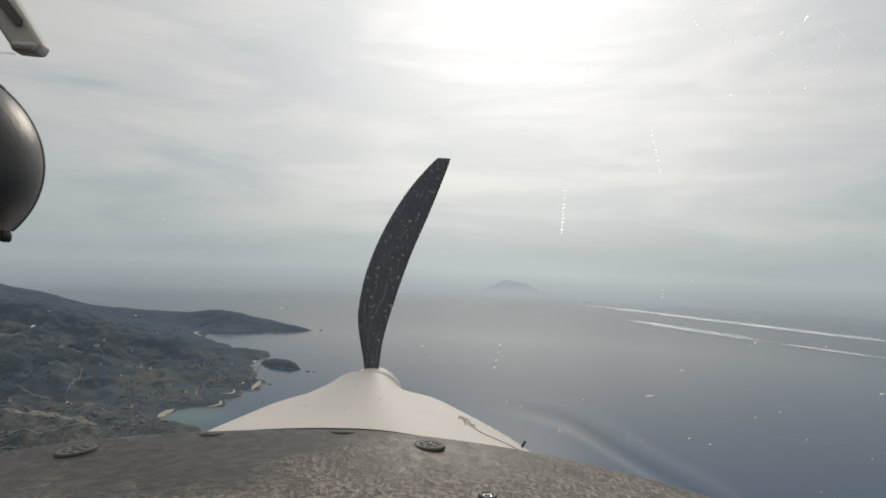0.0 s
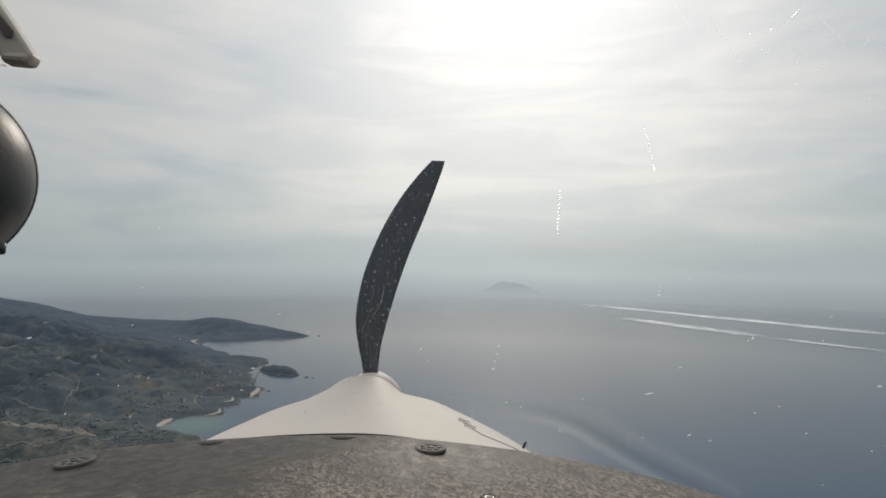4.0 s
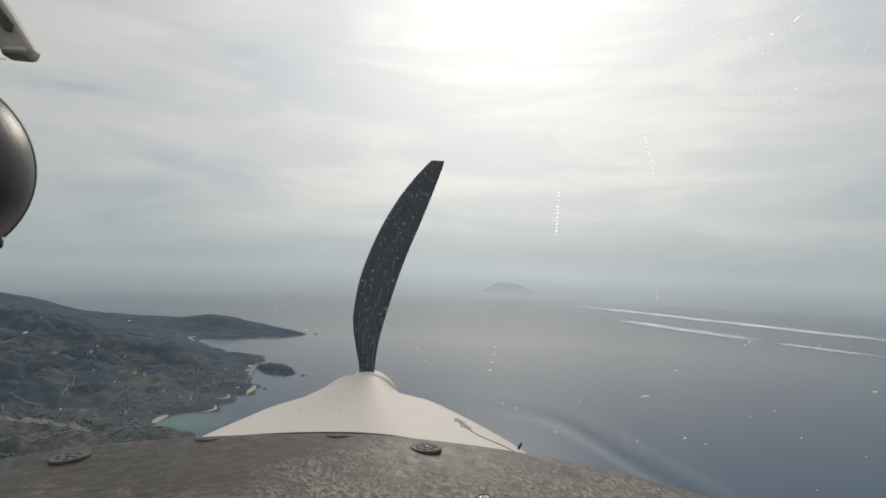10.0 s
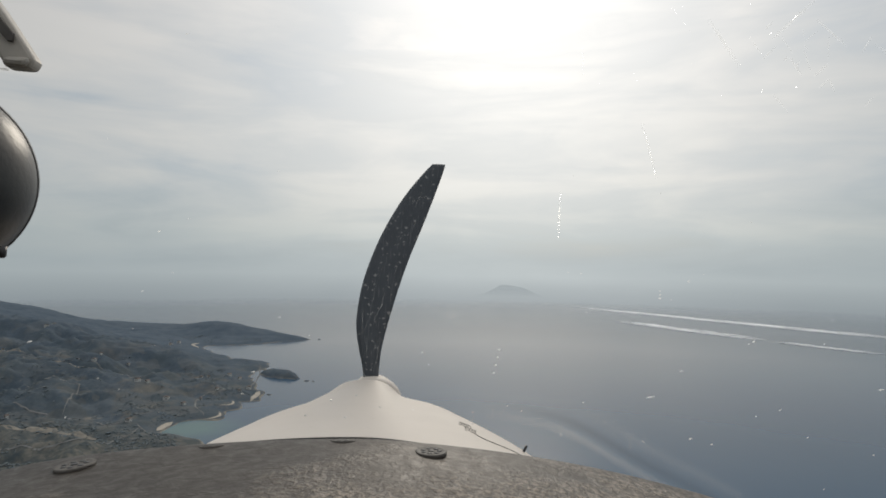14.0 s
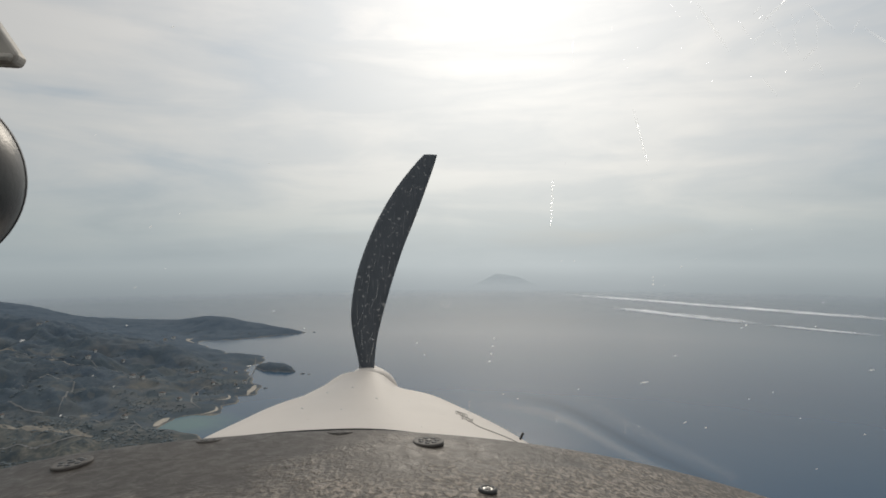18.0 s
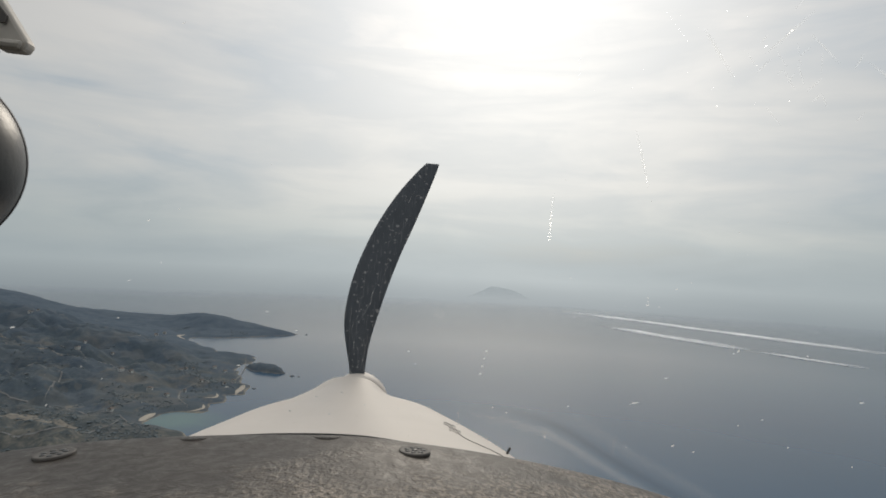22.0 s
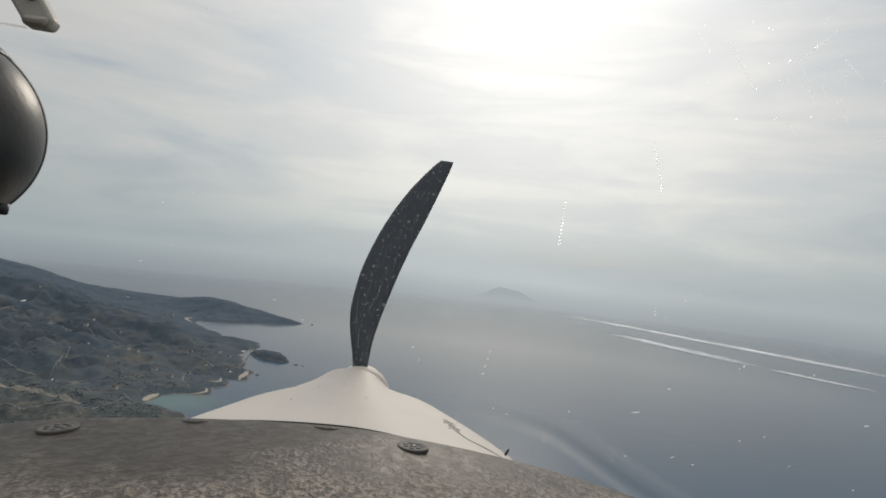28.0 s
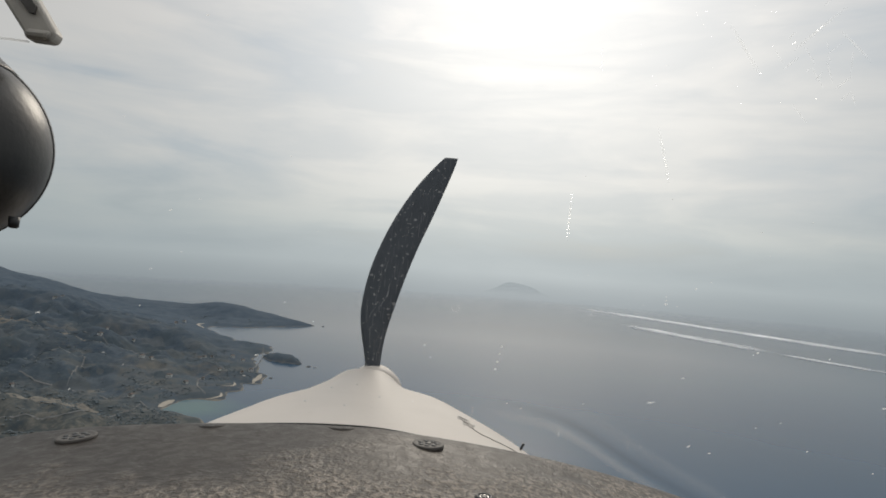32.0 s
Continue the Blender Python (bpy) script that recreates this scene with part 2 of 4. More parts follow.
def sea_water():
    m = bpy.data.materials.new("sea_water")
    m.use_nodes = True
    nt = m.node_tree
    nt.nodes.remove(nt.nodes["Principled BSDF"])
    p = world_pos(nt)
    deep = ramp_node(nt, noise_node(nt, p, 0.0016, 5.0), [(0.3, (0.029, 0.073, 0.128)), (0.7, (0.039, 0.089, 0.150))])
    # shallow sandy cove
    dist = nt.nodes.new("ShaderNodeVectorMath")
    dist.operation = "DISTANCE"
    link(nt, p, dist.inputs[0])
    dist.inputs[1].default_value = (-372, 890, 0)
    dd = math_node(nt, "ADD", dist.outputs["Value"], math_node(nt, "MULTIPLY", noise_node(nt, p, 0.03), 40.0))
    k = ramp_node(nt, math_node(nt, "DIVIDE", dd, 140.0), [(0.3, (0.9,) * 3), (0.75, (0, 0, 0))])
    body = nt.nodes.new("ShaderNodeBsdfDiffuse")
    link(nt, mix_node(nt, k, deep, (0.060, 0.140, 0.146)), body.inputs["Color"])
    gloss = nt.nodes.new("ShaderNodeBsdfGlossy")
    gloss.inputs["Roughness"].default_value = 0.15
    # swell and wind ripples
    mp = nt.nodes.new("ShaderNodeMapping")
    mp.inputs["Scale"].default_value = (1.0, 2.2, 1.0)
    link(nt, p, mp.inputs["Vector"])
    wave = nt.nodes.new("ShaderNodeBump")
    wave.inputs["Strength"].default_value = 0.045
    wave.inputs["Distance"].default_value = 2.0
    link(nt, noise_node(nt, mp.outputs[0], 0.035, 5.0, 0.6, 0.4), wave.inputs["Height"])
    link(nt, wave.outputs[0], gloss.inputs["Normal"])
    gloss.inputs["Color"].default_value = (1.0, 0.962, 0.912, 1)
    # waves keep the grazing mirror well under a flat sheet's
    fr = nt.nodes.new("ShaderNodeFresnel")
    fr.inputs["IOR"].default_value = 1.333
    fac = math_node(nt, "MINIMUM", math_node(nt, "MULTIPLY", math_node(nt, "POWER", fr.outputs[0], 1.12), 0.95), 0.40)
    mx = nt.nodes.new("ShaderNodeMixShader")
    link(nt, fac, mx.inputs[0])
    link(nt, body.outputs[0], mx.inputs[1])
    link(nt, gloss.outputs[0], mx.inputs[2])
    # the far water turns transparent with distance, standing in for haze
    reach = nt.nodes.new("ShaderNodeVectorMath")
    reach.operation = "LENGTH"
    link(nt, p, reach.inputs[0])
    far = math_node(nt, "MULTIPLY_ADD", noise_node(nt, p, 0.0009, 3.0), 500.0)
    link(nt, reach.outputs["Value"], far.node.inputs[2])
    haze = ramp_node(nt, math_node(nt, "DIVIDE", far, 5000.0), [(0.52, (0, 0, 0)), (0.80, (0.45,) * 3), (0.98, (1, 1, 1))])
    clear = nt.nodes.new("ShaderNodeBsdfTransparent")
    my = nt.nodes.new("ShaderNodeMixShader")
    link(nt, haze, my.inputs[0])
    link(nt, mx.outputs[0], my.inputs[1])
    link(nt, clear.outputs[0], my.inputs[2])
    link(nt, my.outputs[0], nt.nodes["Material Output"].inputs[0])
    return m


def tree_green():
    m, nt, b = material("maquis_foliage", 0.95, 0.0, 0.1)
    g = nt.nodes.new("ShaderNodeNewGeometry")
    n = noise_node(nt, g.outputs["Position"], 0.02, 3.0)
    r = math_node(nt, "ADD", math_node(nt, "MULTIPLY", g.outputs["Random Per Island"], 0.6), math_node(nt, "MULTIPLY", n, 0.4))
    # bluish, lifted leaf tones carry the haze in their colour
    link(nt, ramp_node(nt, r, [(0.1, (0.100, 0.124, 0.140)), (0.6, (0.126, 0.150, 0.160)), (0.95, (0.156, 0.170, 0.168))]), b.inputs["Base Color"])
    return m


VINYL, WHITE, BLADE = vinyl(), paint_white(), blade_paint()
BLACK = plain("black_plastic", (0.018, 0.018, 0.018), 0.40, 0, 0.25, 60, 0.0004)
SATIN = plain("satin_black_housing", (0.024, 0.0215, 0.0185), 0.36, 0.12, 0.25, 40, 0.0004)
SATIN.node_tree.nodes["Principled BSDF"].inputs["Specular IOR Level"].default_value = 0.6
UNSEEN_DARK = plain("dark_unseen_lining", (0.045, 0.043, 0.040), 0.8, 0, 0.2, 20)
RUBBER = plain("dark_rubber", (0.03, 0.029, 0.027), 0.7, 0, 0.2, 80)
GROMMET = plain("grey_plastic", (0.090, 0.081, 0.071), 0.62, 0, 0.2, 90)
BEIGE = plain("beige_plastic", (0.43, 0.395, 0.345), 0.5, 0, 0.15, 40, 0.0003)
STEEL = plain("brushed_steel", (0.6, 0.6, 0.58), 0.3, 1.0, 0.1, 80)
INK = plain("grey_brown_decal", (0.10, 0.088, 0.074), 0.5, 0, 0.2, 60)
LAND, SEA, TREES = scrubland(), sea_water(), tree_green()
SAND = plain("pale_sand", (0.38, 0.345, 0.29), 0.95, 0, 0.15, 0.2)
TRACK = plain("pale_dirt_road", (0.172, 0.176, 0.172), 0.95, 0, 0.35, 0.06)
DRY = plain("dry_earth", (0.172, 0.160, 0.136), 0.95, 0, 0.3, 0.12)
PLASTER = plain("white_house_plaster", (0.50, 0.51, 0.50), 0.9, 0, 0.12, 0.4)
TILE = plain("terracotta_tiles", (0.135, 0.112, 0.098), 0.9, 0, 0.2, 1.0)
WINDOW = plain("dark_window", (0.04, 0.045, 0.05), 0.2, 0, 0.1, 1.0)


def light_through(name, cover=1.0):
    m = bpy.data.materials.new(name)
    m.use_nodes = True
    nt = m.node_tree
    b = nt.nodes["Principled BSDF"]
    tr = nt.nodes.new("ShaderNodeBsdfTranslucent")
    tr.inputs["Color"].default_value = (0.74, 0.74, 0.72, 1)
    b.inputs["Base Color"].default_value = (0.9, 0.9, 0.88, 1)
    mx = nt.nodes.new("ShaderNodeMixShader")
    mx.inputs[0].default_value = 0.97
    link(nt, b.outputs[0], mx.inputs[1])
    link(nt, tr.outputs[0], mx.inputs[2])
    clear = nt.nodes.new("ShaderNodeBsdfTransparent")
    my = nt.nodes.new("ShaderNodeMixShader")
    my.inputs[0].default_value = cover
    link(nt, clear.outputs[0], my.inputs[1])
    link(nt, mx.outputs[0], my.inputs[2])
    link(nt, my.outputs[0], nt.nodes["Material Output"].inputs[0])
    return m


SPECK = light_through("bright_scratch")
FROST = light_through("frosted_acrylic", 0.4)
FAINT_MARK = light_through("faint_scratch_and_ring", 0.26)


def veil(name, colour, thin, dense, low=None):
    """Something seen dimly: a matt body that lets much of the light through."""
    m = bpy.data.materials.new(name)
    m.use_nodes = True
    nt = m.node_tree
    b = nt.nodes["Principled BSDF"]
    b.inputs["Base Color"].default_value = (*colour, 1)
    b.inputs["Roughness"].default_value = 1.0
    b.inputs["Specular IOR Level"].default_value = 0.0
    tr = nt.nodes.new("ShaderNodeBsdfTransparent")
    mx = nt.nodes.new("ShaderNodeMixShader")
    if low:
        sep = nt.nodes.new("ShaderNodeSeparateXYZ")
        link(nt, world_pos(nt), sep.inputs[0])
        k = ramp_node(nt, math_node(nt, "DIVIDE", sep.outputs["Z"], 150.0), [(low[0], (thin,) * 3), (low[1], (dense,) * 3)])
    else:
        v = coords(nt)
        mp = nt.nodes.new("ShaderNodeMapping")
        mp.inputs["Scale"].default_value = (0.0045, 0.012, 0.0)
        link(nt, v, mp.inputs["Vector"])
        gen = nt.nodes.new("ShaderNodeSeparateXYZ")
        link(nt, coords(nt, "Generated"), gen.inputs[0])
        y = math_node(nt, "ABSOLUTE", math_node(nt, "SUBTRACT", gen.outputs["Y"], 0.5))
        edge = ramp_node(nt, y, [(0.08, (1, 1, 1)), (0.40, (0, 0, 0))])
        x = math_node(nt, "ABSOLUTE", math_node(nt, "SUBTRACT", gen.outputs["X"], 0.5))
        ends = ramp_node(nt, x, [(0.2, (1, 1, 1)), (0.5, (0, 0, 0))])
        n = ramp_node(nt, noise_node(nt, mp.outputs[0], 1.0, 5.0, 0.6, 0.4), [(0.36, (thin,) * 3), (0.64, (dense,) * 3)])
        k = mix_node(nt, 1.0, mix_node(nt, 1.0, n, edge, "MULTIPLY"), ends, "MULTIPLY")
    link(nt, k, mx.inputs[0])
    link(nt, tr.outputs[0], mx.inputs[1])
    link(nt, b.outputs[0], mx.inputs[2])
    link(nt, mx.outputs[0], nt.nodes["Material Output"].inputs[0])
    return m


POLISHED = plain("polished_scratch", (0.74, 0.74, 0.73), 0.36, 1.0, 0.03, 90)
POLISHED.node_tree.nodes["Principled BSDF"].inputs["Alpha"].default_value = 0.5
GLINT = veil("white_glint_band", (0.95, 0.96, 0.97), 0.22, 0.85)
# haze put in as blue tone and transparency that grows towards the foot
FAR_ROCK = veil("hazed_island_rock", (0.22, 0.30, 0.37), 0.0, 0.11, (0.16, 0.62))


# ------------------------------------------------------------------ mesh helpers
def to_mesh(name, bm, mat, smooth=True):
    me = bpy.data.meshes.new(name)
    bm.normal_update()
    bm.to_mesh(me)
    bm.free()
    me.materials.append(mat)
    for p in me.polygons:
        p.use_smooth = smooth
    return me


def part(name, bm, mat, parent, label="", smooth=True, m=None):
    ob = new(name, to_mesh(name, bm, mat, smooth))
    ob.parent = parent
    if m is not None:
        ob.matrix_basis = m
    if label:
        tagged(ob, label)
    return ob


def from_arrays(name, verts, faces, mat, smooth=True):
    me = bpy.data.meshes.new(name)
    me.from_pydata([tuple(v) for v in verts], [], [tuple(f) for f in faces])
    me.materials.append(mat)
    me.polygons.foreach_set("use_smooth", [smooth] * len(me.polygons))
    me.update()
    return me


def skin(rings, close_u=True, cap=(False, False)):
    """Quads between rings of points."""
    bm = bmesh.new()
    vs = [[bm.verts.new(p) for p in r] for r in rings]
    n = len(rings[0])
    for a, b in zip(vs, vs[1:]):
        for i in range(n if close_u else n - 1):
            j = (i + 1) % n
            bm.faces.new((a[i], a[j], b[j], b[i]))
    if cap[0]:
        bm.faces.new(vs[0][::-1])
    if cap[1]:
        bm.faces.new(vs[-1])
    bmesh.ops.recalc_face_normals(bm, faces=bm.faces)
    return bm


def lathe(profile, axis="y", steps=40, centre=(0, 0, 0)):
    """Turns (along, radius) pairs about an axis."""
    rings = []
    for a, r in profile:
        ring = []
        for k in range(steps):
            t = 2 * math.pi * k / steps
            c, s = r * math.cos(t), r * math.sin(t)
            p = {"y": (c, a, s), "z": (c, s, a), "x": (a, c, s)}[axis]
            ring.append(tuple(p[i] + centre[i] for i in range(3)))
        rings.append(ring)
    return skin(rings, True, (True, True))


def tube(points, radius, sides=8):
    rings = []
    pts = [Vector(p) for p in points]
    for i, p in enumerate(pts):
        t = (pts[min(i + 1, len(pts) - 1)] - pts[max(i - 1, 0)]).normalized()
        side = t.cross(Vector((0, 0, 1)))
        side = side.normalized() if side.length > 1e-4 else Vector((1, 0, 0))
        up = side.cross(t)
        rings.append([p + radius * (math.cos(2 * math.pi * k / sides) * side + math.sin(2 * math.pi * k / sides) * up) for k in range(sides)])
    return skin(rings, True, (True, True))


def box(size, centre=(0, 0, 0), bevel=0.0):
    bm = bmesh.new()
    bmesh.ops.create_cube(bm, size=1.0)
    bmesh.ops.scale(bm, vec=size, verts=bm.verts)
    bmesh.ops.translate(bm, vec=centre, verts=bm.verts)
    if bevel:
        bmesh.ops.bevel(bm, geom=list(bm.edges), offset=bevel, segments=2, affect="EDGES", profile=0.5)
    return bm


# ------------------------------------------------------------------ sea and land
def flat_sheet(name, x0, x1, y0, y1, z, n, mat):
    xs, ys = np.linspace(x0, x1, n), np.linspace(y0, y1, n)
    v = [(x, y, z) for y in ys for x in xs]
    f = [(j * n + i, j * n + i + 1, j * n + n + i + 1, j * n + n + i) for j in range(n - 1) for i in range(n - 1)]
    return new(name, from_arrays(name, v, f, mat))


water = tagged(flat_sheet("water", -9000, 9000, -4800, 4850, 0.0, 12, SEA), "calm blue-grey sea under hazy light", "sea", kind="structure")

# coast line of the mainland: cape, bay, inlets, sandy cove, then on under the aircraft
COAST = [(-405, 1973), (-491, 1905), (-595, 1800), (-694, 1796), (-705, 1755), (-645, 1670), (-529, 1539), (-420, 1492), (-406, 1425),
         (-424, 1368), (-412, 1301), (-352, 1193), (-328, 1140), (-322, 1075), (-350, 1062), (-342, 1036), (-340, 1012), (-366, 1000), (-350, 978), (-335, 952), (-343, 934), (-374, 934), (-396, 918),
         (-402, 890), (-403, 866), (-379, 855), (-333, 837), (-310, 798), (-220, 640), (-60, 480), (150, 250), (420, 0), (700, -400), (1000, -1500),
         (1500, -4500), (-4900, -4500), (-4900, 3300), (-3000, 2750), (-2000, 2520), (-1500, 2420), (-1050, 2330), (-800, 2240),
         (-600, 2110), (-470, 2020)]
# hills: x, y, height, spread along x, spread along y
HILLS = [(-1700, 2150, 64, 260, 200), (-2300, 2150, 64, 480, 300), (-980, 2240, 14, 110, 90), (-770, 2140, 36, 95, 80),
         (-640, 2060, 25, 110, 70), (-500, 1990, 8, 60, 45), (-1500, 1580, 66, 330, 190), (-1050, 1500, 44, 190, 120),
         (-760, 1390, 24, 120, 80), (-620, 1330, 10, 120, 90), (-740, 1080, 22, 110, 80), (-3000, 1000, 150, 700, 900), (-1200, 1120, 46, 230, 120),
         (-980, 860, 40, 170, 60), (-660, 770, 16, 130, 36)]


def coast_distance(px, py, line):
    """Distance to the closed line, positive on land."""
    best = np.full(px.shape, 1e12)
    inside = np.zeros(px.shape, bool)
    for (ax, ay), (bx, by) in zip(line, line[1:] + line[:1]):
        dx, dy = bx - ax, by - ay
        t = np.clip(((px - ax) * dx + (py - ay) * dy) / (dx * dx + dy * dy), 0, 1)
        best = np.minimum(best, (px - ax - t * dx) ** 2 + (py - ay - t * dy) ** 2)
        cross = (ay > py) != (by > py)
        with np.errstate(divide="ignore", invalid="ignore"):
            xi = ax + (py - ay) * dx / (dy if dy else 1e-9)
        inside ^= cross & (px < xi)
    d = np.sqrt(best)
    return np.where(inside, d, -d)


def fbm(px, py, scale, octaves):
    out = np.empty(px.size)
    fx, fy = px.ravel() * scale, py.ravel() * scale
    for i in range(px.size):
        out[i] = noise.fractal((fx[i], fy[i], 3.3), 0.9, 2.1, octaves)
    return out.reshape(px.shape)


def land_height(px, py, rough=True):
    wob = fbm(px, py, 0.012, 3) * 14
    d = coast_distance(px, py, COAST) + wob
    inland = np.clip(d, 0, None)
    h = 7 * (1 - np.exp(-inland / 16)) + 0.016 * np.minimum(inland, 900)
    grow = 1 - np.exp(-inland / 70)
    for x, y, top, sx, sy in HILLS:
        h = h + grow * top * np.exp(-0.5 * (((px - x) / sx) ** 2 + ((py - y) / sy) ** 2))
    ridge = np.abs(fbm(px + 900, py, 0.0042, 5))
    gully = np.abs(fbm(px, py + 400, 0.0105, 4))
    tame = 0.16 + 0.84 / (1 + np.exp((py - 1720) / 90))
    deep = 1 - np.exp(-inland / 190)
    h = h + grow * (fbm(px, py, 0.006, 6) * 8 + ((0.30 - ridge) * 62 + (0.22 - gully) * 32) * tame * deep)
    h = np.maximum(h, np.minimum(inland * 0.2, 1.5))
    return np.where(d > 0, np.maximum(h, 0.3), np.maximum(d * 0.2, -12)) - 0.25


def land_sheet():
    xs = np.concatenate([np.linspace(-4900, -2700, 30)[:-1], np.linspace(-2700, -1700, 120)[:-1], np.linspace(-1700, -250, 260)[:-1], np.linspace(-250, 1500, 50)])
    ys = np.concatenate([np.linspace(-4500, 450, 60)[:-1], np.linspace(450, 2450, 340)[:-1], np.linspace(2450, 3300, 30)])
    px, py = np.meshgrid(xs, ys)
    h = land_height(px, py)
    ny, nx = px.shape
    v = np.stack([px.ravel(), py.ravel(), h.ravel()], 1).tolist()
    low = (h < -8)
    f = []
    for j in range(ny - 1):
        for i in range(nx - 1):
            if low[j, i] and low[j + 1, i] and low[j, i + 1] and low[j + 1, i + 1]:
                continue
            f.append((j * nx + i, j * nx + i + 1, j * nx + nx + i + 1, j * nx + nx + i))
    return new("ground", from_arrays("ground", v, f, LAND))


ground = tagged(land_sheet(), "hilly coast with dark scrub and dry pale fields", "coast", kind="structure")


def scrub():
    """Many small clumps of bush and trees over the hills nearest to the flight."""
    rng = np.random.default_rng(7)
    n = 120000
    u = rng.random(n)
    x = -1900 + 1640 * rng.random(n)
    y = 640 + 1300 * u ** 1.25
    d = coast_distance(x, y, COAST)
    keep = d > 18
    x, y = x[keep], y[keep]
    dens = fbm(x, y, 0.011, 5) + fbm(x, y, 0.05, 2) * 0.5
    keep = dens > rng.normal(0.04, 0.20, x.size) + np.clip((y - 980) / 900, 0, 0.5)
    x, y = x[keep], y[keep]
    z = land_height(x, y)
    n = x.size
    g = (1 + 5 ** 0.5) / 2
    ico = np.array([(-1, g, 0), (1, g, 0), (-1, -g, 0), (1, -g, 0), (0, -1, g), (0, 1, g), (0, -1, -g), (0, 1, -g), (g, 0, -1), (g, 0, 1), (-g, 0, -1), (-g, 0, 1)]) / 1.9
    tri = np.array([(0, 11, 5), (0, 5, 1), (0, 1, 7), (0, 7, 10), (0, 10, 11), (1, 5, 9), (5, 11, 4), (11, 10, 2), (10, 7, 6), (7, 1, 8),
                    (3, 9, 4), (3, 4, 2), (3, 2, 6), (3, 6, 8), (3, 8, 9), (4, 9, 5), (2, 4, 11), (6, 2, 10), (8, 6, 7), (9, 8, 1)])
    size = rng.gamma(4, 0.34, n) * 0.52 + 0.30
    v = ico[None] * size[:, None, None] * rng.uniform(0.65, 1.35, (n, 12, 1))
    v[:, :, :2] *= rng.uniform(0.9, 1.7, (n, 1, 2))
    v[:, :, 2] *= 0.42
    v += np.stack([x, y, z + size * 0.35], 1)[:, None, :]
    f = tri[None] + (np.arange(n) * 12)[:, None, None]
    return new("scrub_trees", from_arrays("scrub_trees", v.reshape(-1, 3).tolist(), f.reshape(-1, 3).tolist(), TREES, False))


tagged(scrub(), "dark green maquis bushes and olive trees on the hills", "scrub", kind="stuff")


def drape(name, line, width, mat, lift, step):
    """A ribbon that follows the ground along a bent line."""
    pts = []
    for (ax, ay), (bx, by) in zip(line, line[1:]):
        k = max(2, int(math.hypot(bx - ax, by - ay) / step))
        pts += [(ax + (bx - ax) * i / k, ay + (by - ay) * i / k) for i in range(k)]
    pts.append(line[-1])
    for _ in range(6):
        pts = [pts[0]] + [((a[0] + 2 * b[0] + c[0]) / 4, (a[1] + 2 * b[1] + c[1]) / 4) for a, b, c in zip(pts, pts[1:], pts[2:])] + [pts[-1]]
    p = np.array(pts)
    t = np.gradient(p, axis=0)
    t /= np.linalg.norm(t, axis=1)[:, None] + 1e-9
    nrm = np.stack([-t[:, 1], t[:, 0]], 1)
    along = np.linspace(0, 1, len(p))
    taper = np.minimum(1, np.minimum(0.15 + 4 * along, 0.15 + 4 * (1 - along)))[:, None]
    rows = [p + nrm * taper * width * s for s in (-0.5, -0.25, 0, 0.25, 0.5)]
    hs = [np.maximum(land_height(r[:, 0], r[:, 1]), 0.2) for r in rows]
    k = len(p)
    v = [(a, b, max(0.12, c) + lift) for r, h in zip(rows, hs) for (a, b), c in zip(r, h)]
    f = [(q * k + i, q * k + i + 1, (q + 1) * k + i + 1, (q + 1) * k + i) for q in range(4) for i in range(k - 1)]
    return new(name, from_arrays(name, v, f, mat))


ROADS = [([(-740, 925), (-660, 922), (-589, 918), (-538, 904), (-486, 887), (-447, 882)], 6),
         ([(-588, 931), (-602, 969), (-613, 1004), (-621, 1030), (-638, 1045), (-647, 1037), (-660, 1020), (-720, 1030)], 6),
         ([(-470, 1180), (-430, 1140), (-394, 1112), (-414, 1103), (-425, 1085), (-424, 1050), (-409, 1001), (-380, 967), (-372, 948)], 6),
         ([(-447, 884), (-423, 856), (-402, 836), (-385, 823)], 5),
         ([(-430, 1440), (-398, 1332), (-378, 1231), (-372, 1180), (-394, 1112)], 6),
         ([(-720, 1760), (-760, 1690), (-850, 1600), (-1000, 1560)], 6),
         ([(-436, 870), (-424, 826), (-440, 778), (-500, 742), (-600, 735)], 6),
         ([(-900, 1200), (-800, 1170), (-690, 1190), (-560, 1160), (-470, 1180)], 5)]
for line, wide in ROADS:
    tagged(drape("road", line, wide * 0.38, TRACK, 0.6, 4.0), "pale winding road through the scrub", "road", kind="structure")
BEACHES = [([(-409, 868), (-410, 889), (-406, 914)], 8), ([(-334, 1068), (-336, 1100), (-340, 1140)], 9), ([(-368, 940), (-350, 943), (-347, 956), (-358, 980)], 4),
           ([(-370, 1016), (-354, 1016), (-353, 1036), (-364, 1056)], 4), ([(-724, 1795), (-728, 1750), (-690, 1710)], 10)]
for line, wide in BEACHES:
    tagged(drape("beach", line, wide, SAND, 0.25, 5.0), "pale sandy beach at the water's edge", "beach", kind="structure")


for line, wide in (([(-462, 806), (-520, 800), (-600, 812), (-700, 806)], 34), ([(-640, 1130), (-700, 1120), (-760, 1135)], 26), ([(-880, 1290), (-960, 1300), (-1040, 1285)], 30)):
    tagged(drape("field", line, wide, DRY, 0.35, 6.0), "dry pale field between the scrub", "field", kind="structure")


